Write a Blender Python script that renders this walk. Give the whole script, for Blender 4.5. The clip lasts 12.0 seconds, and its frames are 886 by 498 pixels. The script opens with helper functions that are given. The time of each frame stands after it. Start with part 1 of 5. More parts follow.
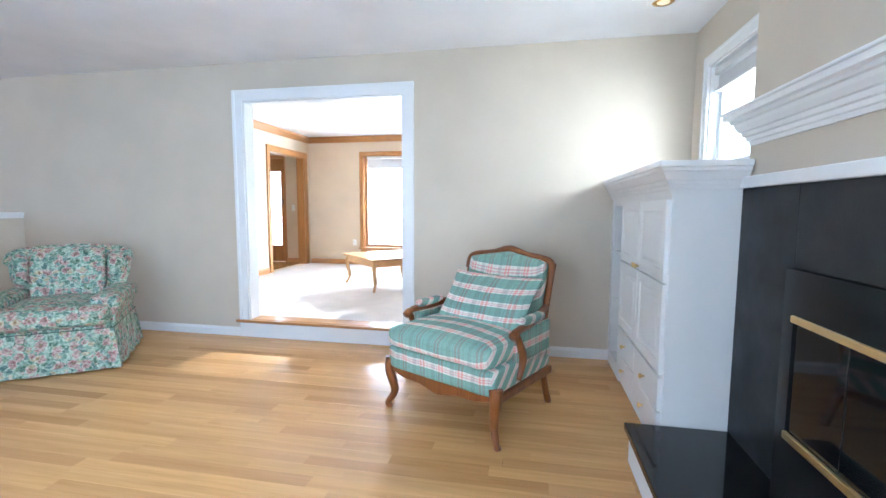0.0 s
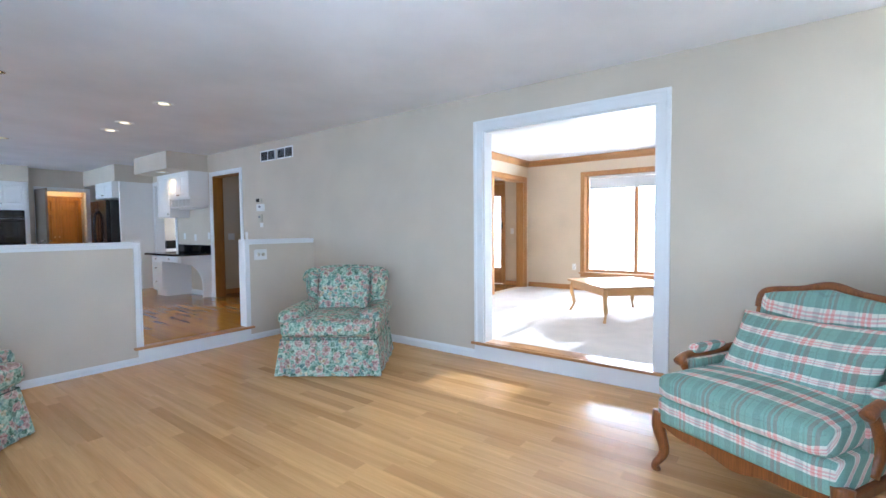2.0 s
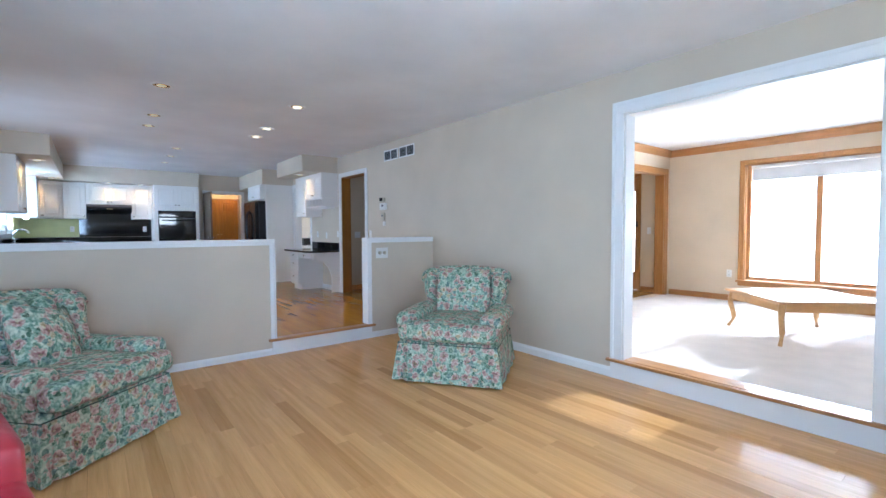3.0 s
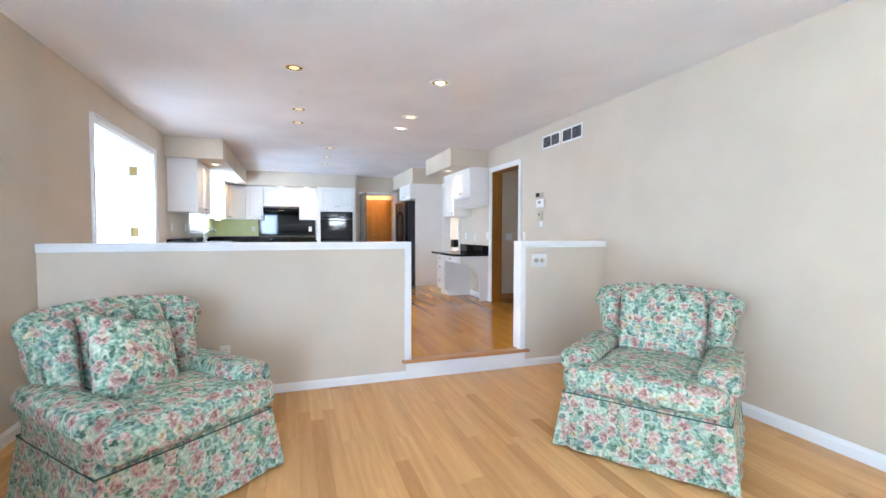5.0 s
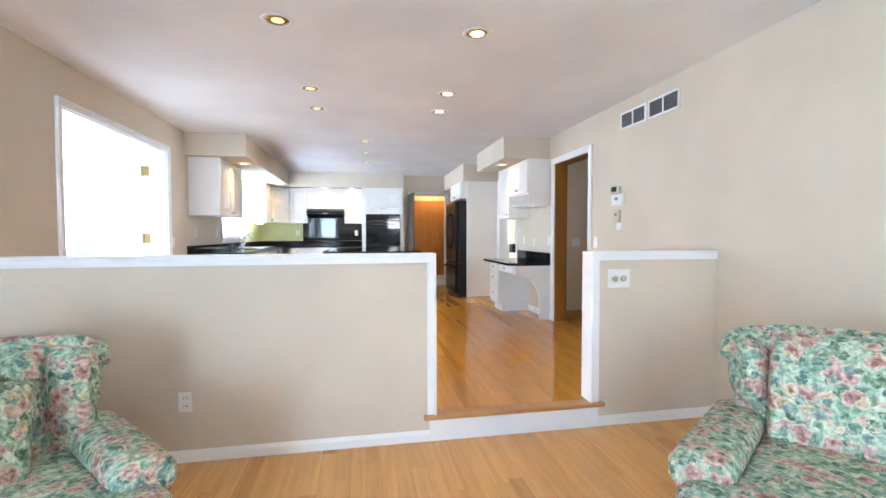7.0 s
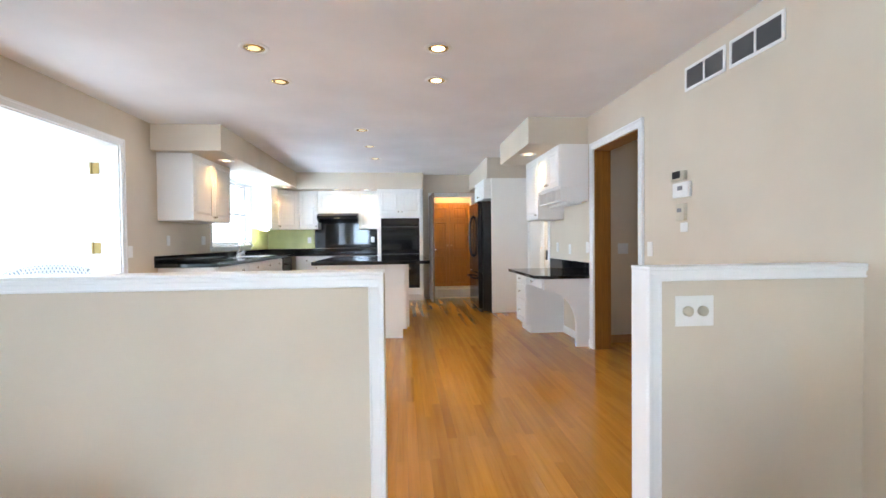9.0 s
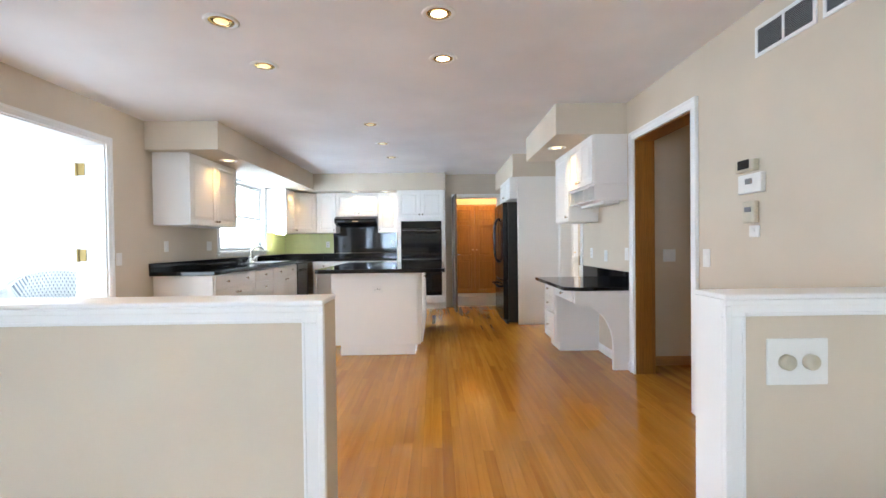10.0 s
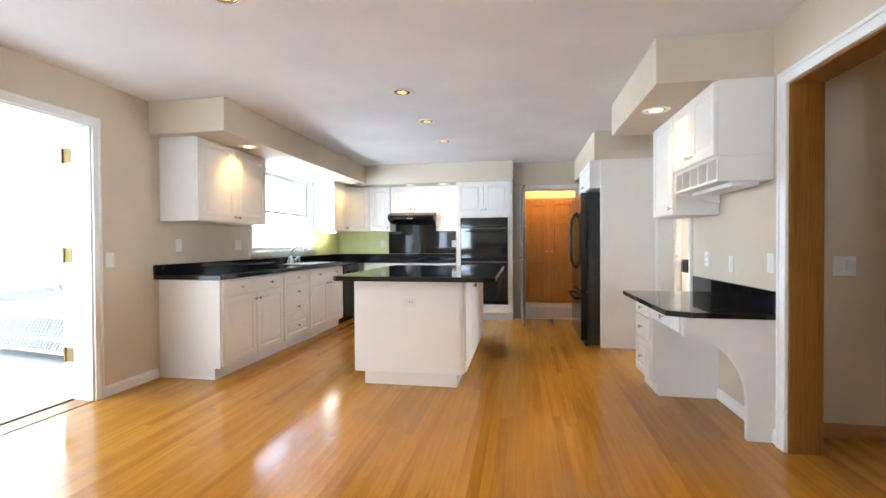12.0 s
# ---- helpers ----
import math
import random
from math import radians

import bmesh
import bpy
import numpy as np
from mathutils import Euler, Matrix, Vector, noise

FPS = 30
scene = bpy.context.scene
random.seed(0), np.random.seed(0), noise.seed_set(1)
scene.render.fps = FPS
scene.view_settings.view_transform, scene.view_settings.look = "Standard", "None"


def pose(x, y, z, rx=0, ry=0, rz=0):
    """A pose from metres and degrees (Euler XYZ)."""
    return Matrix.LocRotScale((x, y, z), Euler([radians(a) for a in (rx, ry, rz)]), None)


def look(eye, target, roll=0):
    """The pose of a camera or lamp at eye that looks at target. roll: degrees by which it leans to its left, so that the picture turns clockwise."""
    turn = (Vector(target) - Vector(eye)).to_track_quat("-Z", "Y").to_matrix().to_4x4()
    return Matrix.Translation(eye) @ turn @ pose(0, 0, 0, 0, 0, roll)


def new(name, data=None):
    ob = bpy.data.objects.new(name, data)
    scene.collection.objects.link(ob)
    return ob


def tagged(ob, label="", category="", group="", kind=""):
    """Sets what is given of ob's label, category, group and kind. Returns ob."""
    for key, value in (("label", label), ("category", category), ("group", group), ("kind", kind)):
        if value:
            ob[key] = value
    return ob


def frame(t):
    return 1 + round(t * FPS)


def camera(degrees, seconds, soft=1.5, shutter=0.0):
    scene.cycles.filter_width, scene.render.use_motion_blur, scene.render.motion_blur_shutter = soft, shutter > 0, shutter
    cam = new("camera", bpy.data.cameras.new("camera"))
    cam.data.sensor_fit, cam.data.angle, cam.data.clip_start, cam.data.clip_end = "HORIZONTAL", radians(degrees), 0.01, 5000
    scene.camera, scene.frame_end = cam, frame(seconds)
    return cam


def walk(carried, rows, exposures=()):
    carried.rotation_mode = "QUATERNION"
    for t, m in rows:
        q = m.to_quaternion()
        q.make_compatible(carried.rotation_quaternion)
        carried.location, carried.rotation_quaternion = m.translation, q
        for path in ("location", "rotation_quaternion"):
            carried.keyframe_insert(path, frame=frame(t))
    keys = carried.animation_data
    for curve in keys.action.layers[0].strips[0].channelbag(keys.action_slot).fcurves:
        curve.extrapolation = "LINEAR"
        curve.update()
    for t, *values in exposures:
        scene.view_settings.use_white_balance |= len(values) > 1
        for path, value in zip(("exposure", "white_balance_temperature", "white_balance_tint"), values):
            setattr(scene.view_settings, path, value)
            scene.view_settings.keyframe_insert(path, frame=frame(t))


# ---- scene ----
cam = camera(89.9, 12.0)
PATH = [
    (0, (-0.523, 0.772, 1.094), (-0.907, 2.726, 0.908), 0.2),
    (0.5, (-0.607, 0.775, 1.108), (-1.197, 2.68, 0.958), 0.0),
    (1, (-0.705, 0.781, 1.114), (-1.492, 2.616, 0.999), -0.3),
    (1.5, (-0.803, 0.813, 1.126), (-1.796, 2.547, 1.029), -0.5),
    (2, (-0.9, 0.85, 1.121), (-2.095, 2.452, 1.034), -0.5),
    (2.5, (-1.045, 0.94, 1.106), (-2.435, 2.376, 1.026), -0.5),
    (3, (-1.194, 1.08, 1.114), (-2.763, 2.317, 1.028), -0.3),
    (3.5, (-1.395, 1.199, 1.104), (-3.09, 2.258, 1.022), -0.2),
    (5.5, (-2.394, 1.68, 1.122), (-4.31, 2.246, 1.044), 0.3),
    (6, (-2.646, 1.791, 1.131), (-4.579, 2.301, 1.055), 0.4),
    (6.5, (-2.876, 1.946, 1.135), (-4.826, 2.384, 1.065), 0.1),
    (7, (-3.1, 2.076, 1.147), (-5.065, 2.444, 1.079), -0.1),
    (9, (-4.128, 2.626, 1.143), (-6.12, 2.801, 1.103), -0.6),
    (9.5, (-4.401, 2.725, 1.155), (-6.397, 2.851, 1.124), -0.7),
    (10, (-4.67, 2.848, 1.172), (-6.669, 2.872, 1.145), -0.7),
    (10.5, (-4.944, 2.969, 1.181), (-6.941, 2.867, 1.156), -0.5),
    (11, (-5.21, 3.027, 1.173), (-7.2, 2.828, 1.15), -0.4),
    (11.5, (-5.497, 3.064, 1.166), (-7.477, 2.78, 1.142), -0.4),
    (12, (-5.779, 3.12, 1.178), (-7.749, 2.772, 1.152), -0.3),
]
walk(cam, [(t, look(eye, target, roll)) for t, eye, target, roll in PATH], [(0, 0.42, 4890, 7), (2.5, 0.19, 4800, 7), (3.7, 0.42, 4920, 7), (5.3, 1.06, 5240, 8), (7.2, 1.06, 5420, 8), (9, 0.88, 5520, 7), (10.5, 0.78, 5620, 7), (12, 0.95, 5780, 7)])

# ---- world and light ----
SUN_DIR = Vector((-0.10, -1.0, -0.382)).normalized()
world = bpy.data.worlds.new("sky")
scene.world = world
world.use_nodes = True
wt = world.node_tree
sky = wt.nodes.new("ShaderNodeTexSky")
sky.sky_type, sky.sun_disc, sky.sun_elevation, sky.sun_rotation = "NISHITA", False, radians(20.8), radians(6)
wt.links.new(sky.outputs[0], wt.nodes["Background"].inputs[0])
wt.nodes["Background"].inputs[1].default_value = 0.15
sun = bpy.data.lights.new("sun", "SUN")
sun.energy, sun.angle, sun.color = 5.0, radians(0.5), (1.0, 0.93, 0.82)
sun_ob = new("sun", sun)
sun_ob.matrix_world = Matrix.Translation((0, 20, 10)) @ SUN_DIR.to_track_quat("-Z", "Y").to_matrix().to_4x4()


def window_light(x, y, z, w, h, facing, watts, color=(0.86, 0.93, 1.0)):
    """Daylight that enters at an opening; facing is the way it shines."""
    la = bpy.data.lights.new("window_light", "AREA")
    la.shape, la.size, la.size_y, la.energy, la.color = "RECTANGLE", w, h, watts, color
    ob = new("window_light", la)
    ob.matrix_world = Matrix.Translation((x, y, z)) @ Vector(facing).to_track_quat("-Z", "Y").to_matrix().to_4x4()


window_light(-2.78, 9.02, 1.17, 1.7, 1.7, (0, -1, 0), 200, (1.0, 0.97, 0.92))
window_light(0.92, 3.88, 1.75, 0.75, 0.65, (-0.93, 0.0, -0.35), 30, (1.0, 0.94, 0.82))
window_light(-11.37, -0.30, 1.6, 1.5, 1.0, (0, 0.90, 0.44), 44, (0.84, 0.93, 1.0))
window_light(-7.71, -0.34, 1.1, 1.7, 1.9, (0, 0.97, -0.25), 11, (0.84, 0.93, 1.0))
window_light(0.92, 0.46, 1.1, 0.86, 1.9, (-0.9, 0.25, 0.3), 66, (0.76, 0.88, 1.0))
window_light(-2.2, -0.30, 1.1, 2.4, 1.9, (0, 0.80, 0.60), 34, (0.74, 0.88, 1.0))
# fill for the dining room, through a window added out of view
window_light(-12.2, 9.02, 1.3, 1.5, 1.4, (0, -1, 0), 90, (1.0, 0.97, 0.92))
window_light(-5.75, 9.02, 1.1, 0.85, 1.9, (0, -1, 0), 22, (1.0, 0.94, 0.84))


def spot(x, y, z, watts, tx, ty, tz, degrees=75):
    la = bpy.data.lights.new("downlight_glow", "SPOT")
    la.energy, la.spot_size, la.spot_blend, la.shadow_soft_size, la.color = watts, radians(degrees), 0.8, 0.05, (1.0, 0.54, 0.17)
    ob = new("downlight_glow", la)
    ob.matrix_world = look((x, y, z), (tx, ty, tz))


# ---- materials ----
class Mat:
    """A node material under construction."""

    def __init__(self, name, base, rough=0.5, metal=0.0, coat=0.0):
        self.m = bpy.data.materials.new(name)
        self.m.use_nodes = True
        self.t = self.m.node_tree
        self.b = self.t.nodes["Principled BSDF"]
        self.b.inputs["Base Color"].default_value = (*base, 1)
        self.b.inputs["Roughness"].default_value = rough
        self.b.inputs["Metallic"].default_value = metal
        self.b.inputs["Coat Weight"].default_value = coat
        self.b.inputs["Coat Roughness"].default_value = 0.12

    def node(self, kind, **props):
        n = self.t.nodes.new("ShaderNode" + kind)
        for k, v in props.items():
            n[k] = v
        return n

    def put(self, a, b):
        self.t.links.new(a, b)

    def value(self, socket, v):
        if hasattr(v, "links"):
            self.put(v, socket)
        else:
            socket.default_value = v

    def math(self, op, a, b=0.0, c=0.0):
        n = self.node("Math")
        n.operation = op
        for s, v in zip(n.inputs, (a, b, c)):
            self.value(s, v)
        return n.outputs[0]

    def coords(self, scale=(1, 1, 1), kind="Object", offset=None):
        mp = self.node("Mapping")
        mp.inputs["Scale"].default_value = scale
        if kind == "Position":
            src = self.node("NewGeometry").outputs["Position"]
        else:
            src = self.node("TexCoord").outputs[kind]
        if offset is not None:
            ad = self.node("VectorMath")
            ad.operation = "ADD"
            self.put(src, ad.inputs[0])
            self.put(offset, ad.inputs[1])
            src = ad.outputs[0]
        self.put(src, mp.inputs["Vector"])
        return mp.outputs[0]

    def noise(self, vec, scale, detail=3.0, rough=0.5):
        n = self.node("TexNoise")
        self.put(vec, n.inputs["Vector"])
        n.inputs["Scale"].default_value, n.inputs["Detail"].default_value, n.inputs["Roughness"].default_value = scale, detail, rough
        return n.outputs["Fac"]

    def ramp(self, fac, stops, step=False):
        n = self.node("ValToRGB")
        n.color_ramp.interpolation = "CONSTANT" if step else "LINEAR"
        els = n.color_ramp.elements
        while len(els) < len(stops):
            els.new(1.0)
        for e, (p, c) in zip(els, stops):
            e.position, e.color = p, (*c, 1)
        self.put(fac, n.inputs[0])
        return n.outputs[0]

    def mix(self, fac, a, b, mode="MIX"):
        n = self.node("Mix")
        n.data_type, n.blend_type = "RGBA", mode
        self.value(n.inputs[0], fac)
        for s, v in ((n.inputs[6], a), (n.inputs[7], b)):
            self.value(s, v if hasattr(v, "links") else (*v, 1))
        return n.outputs[2]

    def color(self, c):
        self.put(c, self.b.inputs["Base Color"])

    def bump(self, height, strength, distance=0.01):
        n = self.node("Bump")
        n.inputs["Strength"].default_value, n.inputs["Distance"].default_value = strength, distance
        self.put(height, n.inputs["Height"])
        self.put(n.outputs[0], self.b.inputs["Normal"])


def paint(name, base, rough, vary=0.06, grain=180.0, strength=0.06):
    """Rolled or brushed paint: faint blotches and a fine orange peel."""
    k = Mat(name, base, rough)
    v = k.coords(kind="Position")
    lo, hi = tuple(c * (1 - vary) for c in base), tuple(min(1, c * (1 + vary)) for c in base)
    k.color(k.ramp(k.noise(v, 1.3, 4), [(0.3, lo), (0.7, hi)]))
    k.put(k.ramp(k.noise(v, 4.0, 3), [(0.3, (rough - 0.06,) * 3), (0.7, (rough + 0.06,) * 3)]), k.b.inputs["Roughness"])
    k.bump(k.noise(v, grain, 2), strength, 0.002)
    return k.m


def wood(name, dark, light, rough=0.32, along=(1, 0, 0), piece="", coat=0.25, tone=0.0):
    """Oak: long grain, pores and a tone of its own for each board."""
    k = Mat(name, light, rough, coat=coat)
    off = None
    rnd = None
    if piece == "object":
        rnd = k.node("ObjectInfo").outputs["Random"]
    elif piece == "island":
        rnd = k.node("NewGeometry").outputs["Random Per Island"]
    if rnd is not None:
        c = k.node("CombineXYZ")
        k.put(k.math("MULTIPLY", rnd, 37.0), c.inputs[0])
        k.put(k.math("MULTIPLY", rnd, 91.0), c.inputs[1])
        k.put(k.math("MULTIPLY", rnd, 53.0), c.inputs[2])
        off = c.outputs[0]
    sc = tuple(1.2 if a else 26.0 for a in along)
    v = k.coords(sc, "Position", off)
    fine = k.coords(tuple(6.0 if a else 260.0 for a in along), "Position", off)
    grain = k.noise(v, 1.0, 5, 0.6)
    pores = k.noise(fine, 1.0, 2)
    col = k.ramp(grain, [(0.25, dark), (0.5, tuple((a + b) / 2 for a, b in zip(dark, light))), (0.75, light)])
    col = k.mix(0.10 if piece else 0.35, col, k.ramp(pores, [(0.35, tuple(c * 0.62 for c in dark)), (0.6, light)]), "MIX")
    if rnd is not None:
        shade = k.ramp(rnd, [(0.0, (0.74, 0.69, 0.63)), (0.08, (0.86, 0.83, 0.80)), (0.25, (0.94, 0.93, 0.92)), (0.6, (1.0, 1.0, 1.0)), (0.85, (1.04, 1.04, 1.04)), (1.0, (1.09, 1.08, 1.09))])
        col = k.mix(1.0 - tone, col, shade, "MULTIPLY")
    k.color(col)
    k.put(k.ramp(k.noise(k.coords((1, 1, 1), "Position"), 3.0, 4), [(0.3, (rough - 0.02,) * 3), (0.7, (rough + 0.03,) * 3)]), k.b.inputs["Roughness"])
    if not piece:
        k.bump(pores, 0.05, 0.002)
    return k.m


def granite():
    k = Mat("black_granite", (0.006, 0.006, 0.007), 0.08)
    v = k.coords(kind="Position")
    k.color(k.ramp(k.noise(v, 420, 2), [(0.45, (0.004, 0.004, 0.005)), (0.68, (0.010, 0.010, 0.012)), (0.8, (0.06, 0.06, 0.065))]))
    k.put(k.ramp(k.noise(v, 6, 3), [(0.3, (0.035,) * 3), (0.7, (0.08,) * 3)]), k.b.inputs["Roughness"])
    return k.m


def floral():
    """Glazed chintz: mint ground, leaf greens, pink roses with dark hearts, yellow and lilac blooms."""
    k = Mat("floral_chintz", (0.5, 0.7, 0.62), 0.62)
    v0 = k.coords()
    warp = k.node("TexNoise")
    k.put(v0, warp.inputs["Vector"])
    warp.inputs["Scale"].default_value = 16
    ad = k.node("VectorMath")
    ad.operation = "MULTIPLY_ADD"
    k.put(warp.outputs["Color"], ad.inputs[0])
    ad.inputs[1].default_value = (0.035, 0.035, 0.035)
    k.put(v0, ad.inputs[2])
    v = ad.outputs[0]

    def cells(scale, seed):
        mp = k.node("Mapping")
        mp.inputs["Location"].default_value = (seed, seed * 1.7, seed * 0.6)
        k.put(v, mp.inputs["Vector"])
        n = k.node("TexVoronoi")
        n.inputs["Scale"].default_value = scale
        k.put(mp.outputs[0], n.inputs["Vector"])
        return n.outputs["Distance"], n.outputs["Color"]

    ground = k.ramp(k.noise(v, 30, 3), [(0.32, (0.12, 0.32, 0.25)), (0.48, (0.34, 0.56, 0.47)), (0.62, (0.74, 0.84, 0.74))])
    d, c = cells(27, 3.1)
    sep = k.node("SeparateColor")
    k.put(c, sep.inputs[0])
    ragged = k.math("ADD", d, k.math("MULTIPLY", k.math("SUBTRACT", k.noise(v, 90, 2), 0.5), 0.35))
    leaf = k.math("MULTIPLY", k.math("LESS_THAN", ragged, 0.50), k.math("LESS_THAN", sep.outputs[0], 0.66))
    leafcol = k.ramp(sep.outputs[1], [(0.0, (0.02, 0.10, 0.05)), (0.4, (0.06, 0.20, 0.12)), (0.75, (0.08, 0.21, 0.24)), (1.0, (0.22, 0.38, 0.22))])
    col = k.mix(leaf, ground, leafcol)
    for scale, seed, cut, size, stops in (
        (14.5, 0.0, 0.70, 0.48, [(0.0, (0.10, 0.03, 0.04)), (0.08, (0.52, 0.28, 0.10)), (0.16, (0.26, 0.05, 0.08)), (0.28, (0.56, 0.20, 0.24)), (0.40, (0.74, 0.44, 0.44)), (0.48, (0.84, 0.74, 0.66))]),
        (18.0, 7.7, 0.22, 0.40, [(0.0, (0.30, 0.12, 0.04)), (0.12, (0.56, 0.34, 0.15)), (0.30, (0.74, 0.62, 0.44))]),
        (18.5, 4.3, 0.36, 0.42, [(0.0, (0.14, 0.04, 0.06)), (0.14, (0.42, 0.14, 0.18)), (0.32, (0.72, 0.46, 0.44))]),
        (23.0, 11.9, 0.18, 0.42, [(0.0, (0.05, 0.13, 0.16)), (0.2, (0.20, 0.34, 0.36))]),
    ):
        d, c = cells(scale, seed)
        s2 = k.node("SeparateColor")
        k.put(c, s2.inputs[0])
        frill = k.math("ADD", d, k.math("MULTIPLY", k.math("SUBTRACT", k.noise(v, 75, 2), 0.5), 0.55))
        mask = k.math("MULTIPLY", k.math("LESS_THAN", frill, size), k.math("LESS_THAN", s2.outputs[2], cut))
        col = k.mix(mask, col, k.ramp(frill, stops))
    col = k.mix(0.36, col, k.ramp(k.noise(v, 62, 3), [(0.40, (0.01, 0.04, 0.03)), (0.50, (0.30, 0.40, 0.34)), (0.66, (0.92, 0.94, 0.86))]))
    col = k.mix(0.06, col, (0.36, 0.36, 0.30))
    col = k.mix(1.0, col, (0.82, 0.80, 0.70), "MULTIPLY")
    k.color(col)
    k.bump(k.noise(k.coords(), 16, 4), 0.45, 0.012)
    return k.m


def plaid(name="plaid_cotton", side=False):
    """Green and cream tartan with red lines, woven along x and along y + z of the piece, or y and z on a side."""
    k = Mat(name, (0.3, 0.5, 0.4), 0.75)
    sep = k.node("SeparateXYZ")
    k.put(k.coords(), sep.inputs[0])
    a = sep.outputs[1 if side else 0]
    b = sep.outputs[2] if side else k.math("SUBTRACT", sep.outputs[2], sep.outputs[1])
    wob = k.math("MULTIPLY", k.noise(k.coords(), 7, 2), 0.02)

    def bands(u, period):
        return k.math("FRACT", k.math("DIVIDE", k.math("ADD", k.math("ADD", u, wob), 9.0), period))

    green, cream, dark = (0.15, 0.37, 0.28), (0.88, 0.83, 0.72), (0.10, 0.26, 0.21)
    pink, clear, grey = (0.80, 0.45, 0.40), (1.0, 1.0, 1.0), (0.60, 0.64, 0.64)
    rowstops = [(0.0, green), (0.23, dark), (0.25, green), (0.55, cream), (0.64, pink), (0.70, cream), (0.76, pink), (0.82, cream), (0.93, green)]
    colstops = [(0.0, clear), (0.14, grey), (0.34, clear), (0.42, grey), (0.46, clear), (0.52, (1.0, 0.34, 0.30)), (0.62, clear), (0.68, (1.0, 0.34, 0.30)), (0.78, clear), (0.92, grey), (0.95, clear)]
    rows = k.ramp(bands(b, 0.112), rowstops, True)
    cols = k.ramp(bands(a, 0.140), colstops, True)
    col = k.mix(0.70, rows, cols, "MULTIPLY")
    col = k.mix(0.12, col, cream)
    twill = k.noise(k.coords((1, 1, 1)), 500, 1)
    col = k.mix(0.14, col, k.ramp(twill, [(0.4, (0.1, 0.12, 0.1)), (0.6, (0.9, 0.88, 0.8))]))
    k.color(col)
    k.bump(twill, 0.2, 0.002)
    return k.m


def simple(name, base, rough, metal=0.0, vary=0.12, scale=9.0, bump=0.0):
    k = Mat(name, base, rough, metal)
    v = k.coords(kind="Position")
    n = k.noise(v, scale, 4)
    k.color(k.ramp(n, [(0.3, tuple(c * (1 - vary) for c in base)), (0.7, tuple(min(1, c * (1 + vary)) for c in base))]))
    k.put(k.ramp(k.noise(v, scale * 2, 3), [(0.3, (max(0.02, rough * 0.8),) * 3), (0.7, (min(1, rough * 1.25),) * 3)]), k.b.inputs["Roughness"])
    if bump:
        k.bump(k.noise(v, scale * 30, 3), bump, 0.004)
    return k.m


def glowing(name, color, strength):
    k = Mat(name, (0.8, 0.8, 0.8), 0.4)
    k.b.inputs["Emission Color"].default_value = (*color, 1)
    k.b.inputs["Emission Strength"].default_value = strength
    return k.m


def clear_glass(name="window_glass", rough=0.0):
    k = Mat(name, (1, 1, 1), rough)
    k.b.inputs["Transmission Weight"].default_value = 1.0
    k.b.inputs["IOR"].default_value = 1.15
    return k.m


WALL = paint("beige_wall_paint", (0.625, 0.548, 0.435), 0.75)
# cream paint; on the hall wall it is beige with warm light painted in
WALL_WARM = paint("cream_and_warm_lit_paint", (0.66, 0.55, 0.40), 0.75)
CEIL = paint("white_ceiling_paint", (0.85, 0.845, 0.85), 0.85)
TRIM = paint("white_gloss_trim", (0.83, 0.83, 0.82), 0.40, 0.03, 60, 0.03)
CAB = paint("white_cabinet_paint", (0.81, 0.79, 0.755), 0.42, 0.03, 90, 0.03)
PLATE = simple("white_plastic", (0.78, 0.77, 0.74), 0.4, vary=0.04)
GREYP = simple("grey_plastic", (0.20, 0.20, 0.21), 0.4)
TAN = simple("almond_plastic", (0.55, 0.50, 0.38), 0.45)
# lighter than JAMB_OAK: the parlour's overexposed daylight is put into this colour
OAK = wood("oak_trim", (0.31, 0.132, 0.030), (0.50, 0.245, 0.066), 0.40, (0, 0, 1), coat=0.05)
# the same oak darkened, with the dim hall doorway's shade in the colour
JAMB_OAK = wood("shaded_oak_jamb", (0.17, 0.062, 0.006), (0.30, 0.122, 0.014), 0.55, (0, 0, 1), coat=0.0)
JAMB_OAK.node_tree.nodes["Principled BSDF"].inputs["Specular IOR Level"].default_value = 0.2
OAK_H = wood("oak_trim_level", (0.32, 0.14, 0.038), (0.52, 0.26, 0.08), 0.34, (1, 0, 0))
OAK_Y = wood("oak_trim_across", (0.32, 0.14, 0.038), (0.52, 0.26, 0.08), 0.34, (0, 1, 0))
DOOR_OAK = wood("golden_oak_door", (0.34, 0.125, 0.012), (0.56, 0.24, 0.026), 0.45, (0, 0, 1), coat=0.0)
CHAIR_WOOD = wood("walnut_chair_frame", (0.13, 0.040, 0.009), (0.32, 0.108, 0.022), 0.36, (0, 0, 1), coat=0.1)
PINE = wood("honey_table_wood", (0.40, 0.21, 0.07), (0.58, 0.34, 0.13), 0.30, (1, 0, 0))
FL_PIECE = wood("living_oak_board", (0.54, 0.30, 0.096), (0.735, 0.428, 0.172), 0.19, (1, 0, 0), "object", 0.0)
FL_REST = wood("living_oak_boards", (0.54, 0.30, 0.096), (0.735, 0.428, 0.172), 0.19, (1, 0, 0), "island", 0.0)
FK_PIECE = wood("kitchen_oak_board", (0.37, 0.157, 0.013), (0.56, 0.278, 0.036), 0.14, (1, 0, 0), "object", 0.0, 0.0)
FK_REST = wood("kitchen_oak_boards", (0.37, 0.157, 0.013), (0.56, 0.278, 0.036), 0.14, (1, 0, 0), "island", 0.0, 0.0)
for sealed in (FL_PIECE, FL_REST, FK_PIECE, FK_REST):
    sealed.node_tree.nodes["Principled BSDF"].inputs["Specular IOR Level"].default_value = 0.36
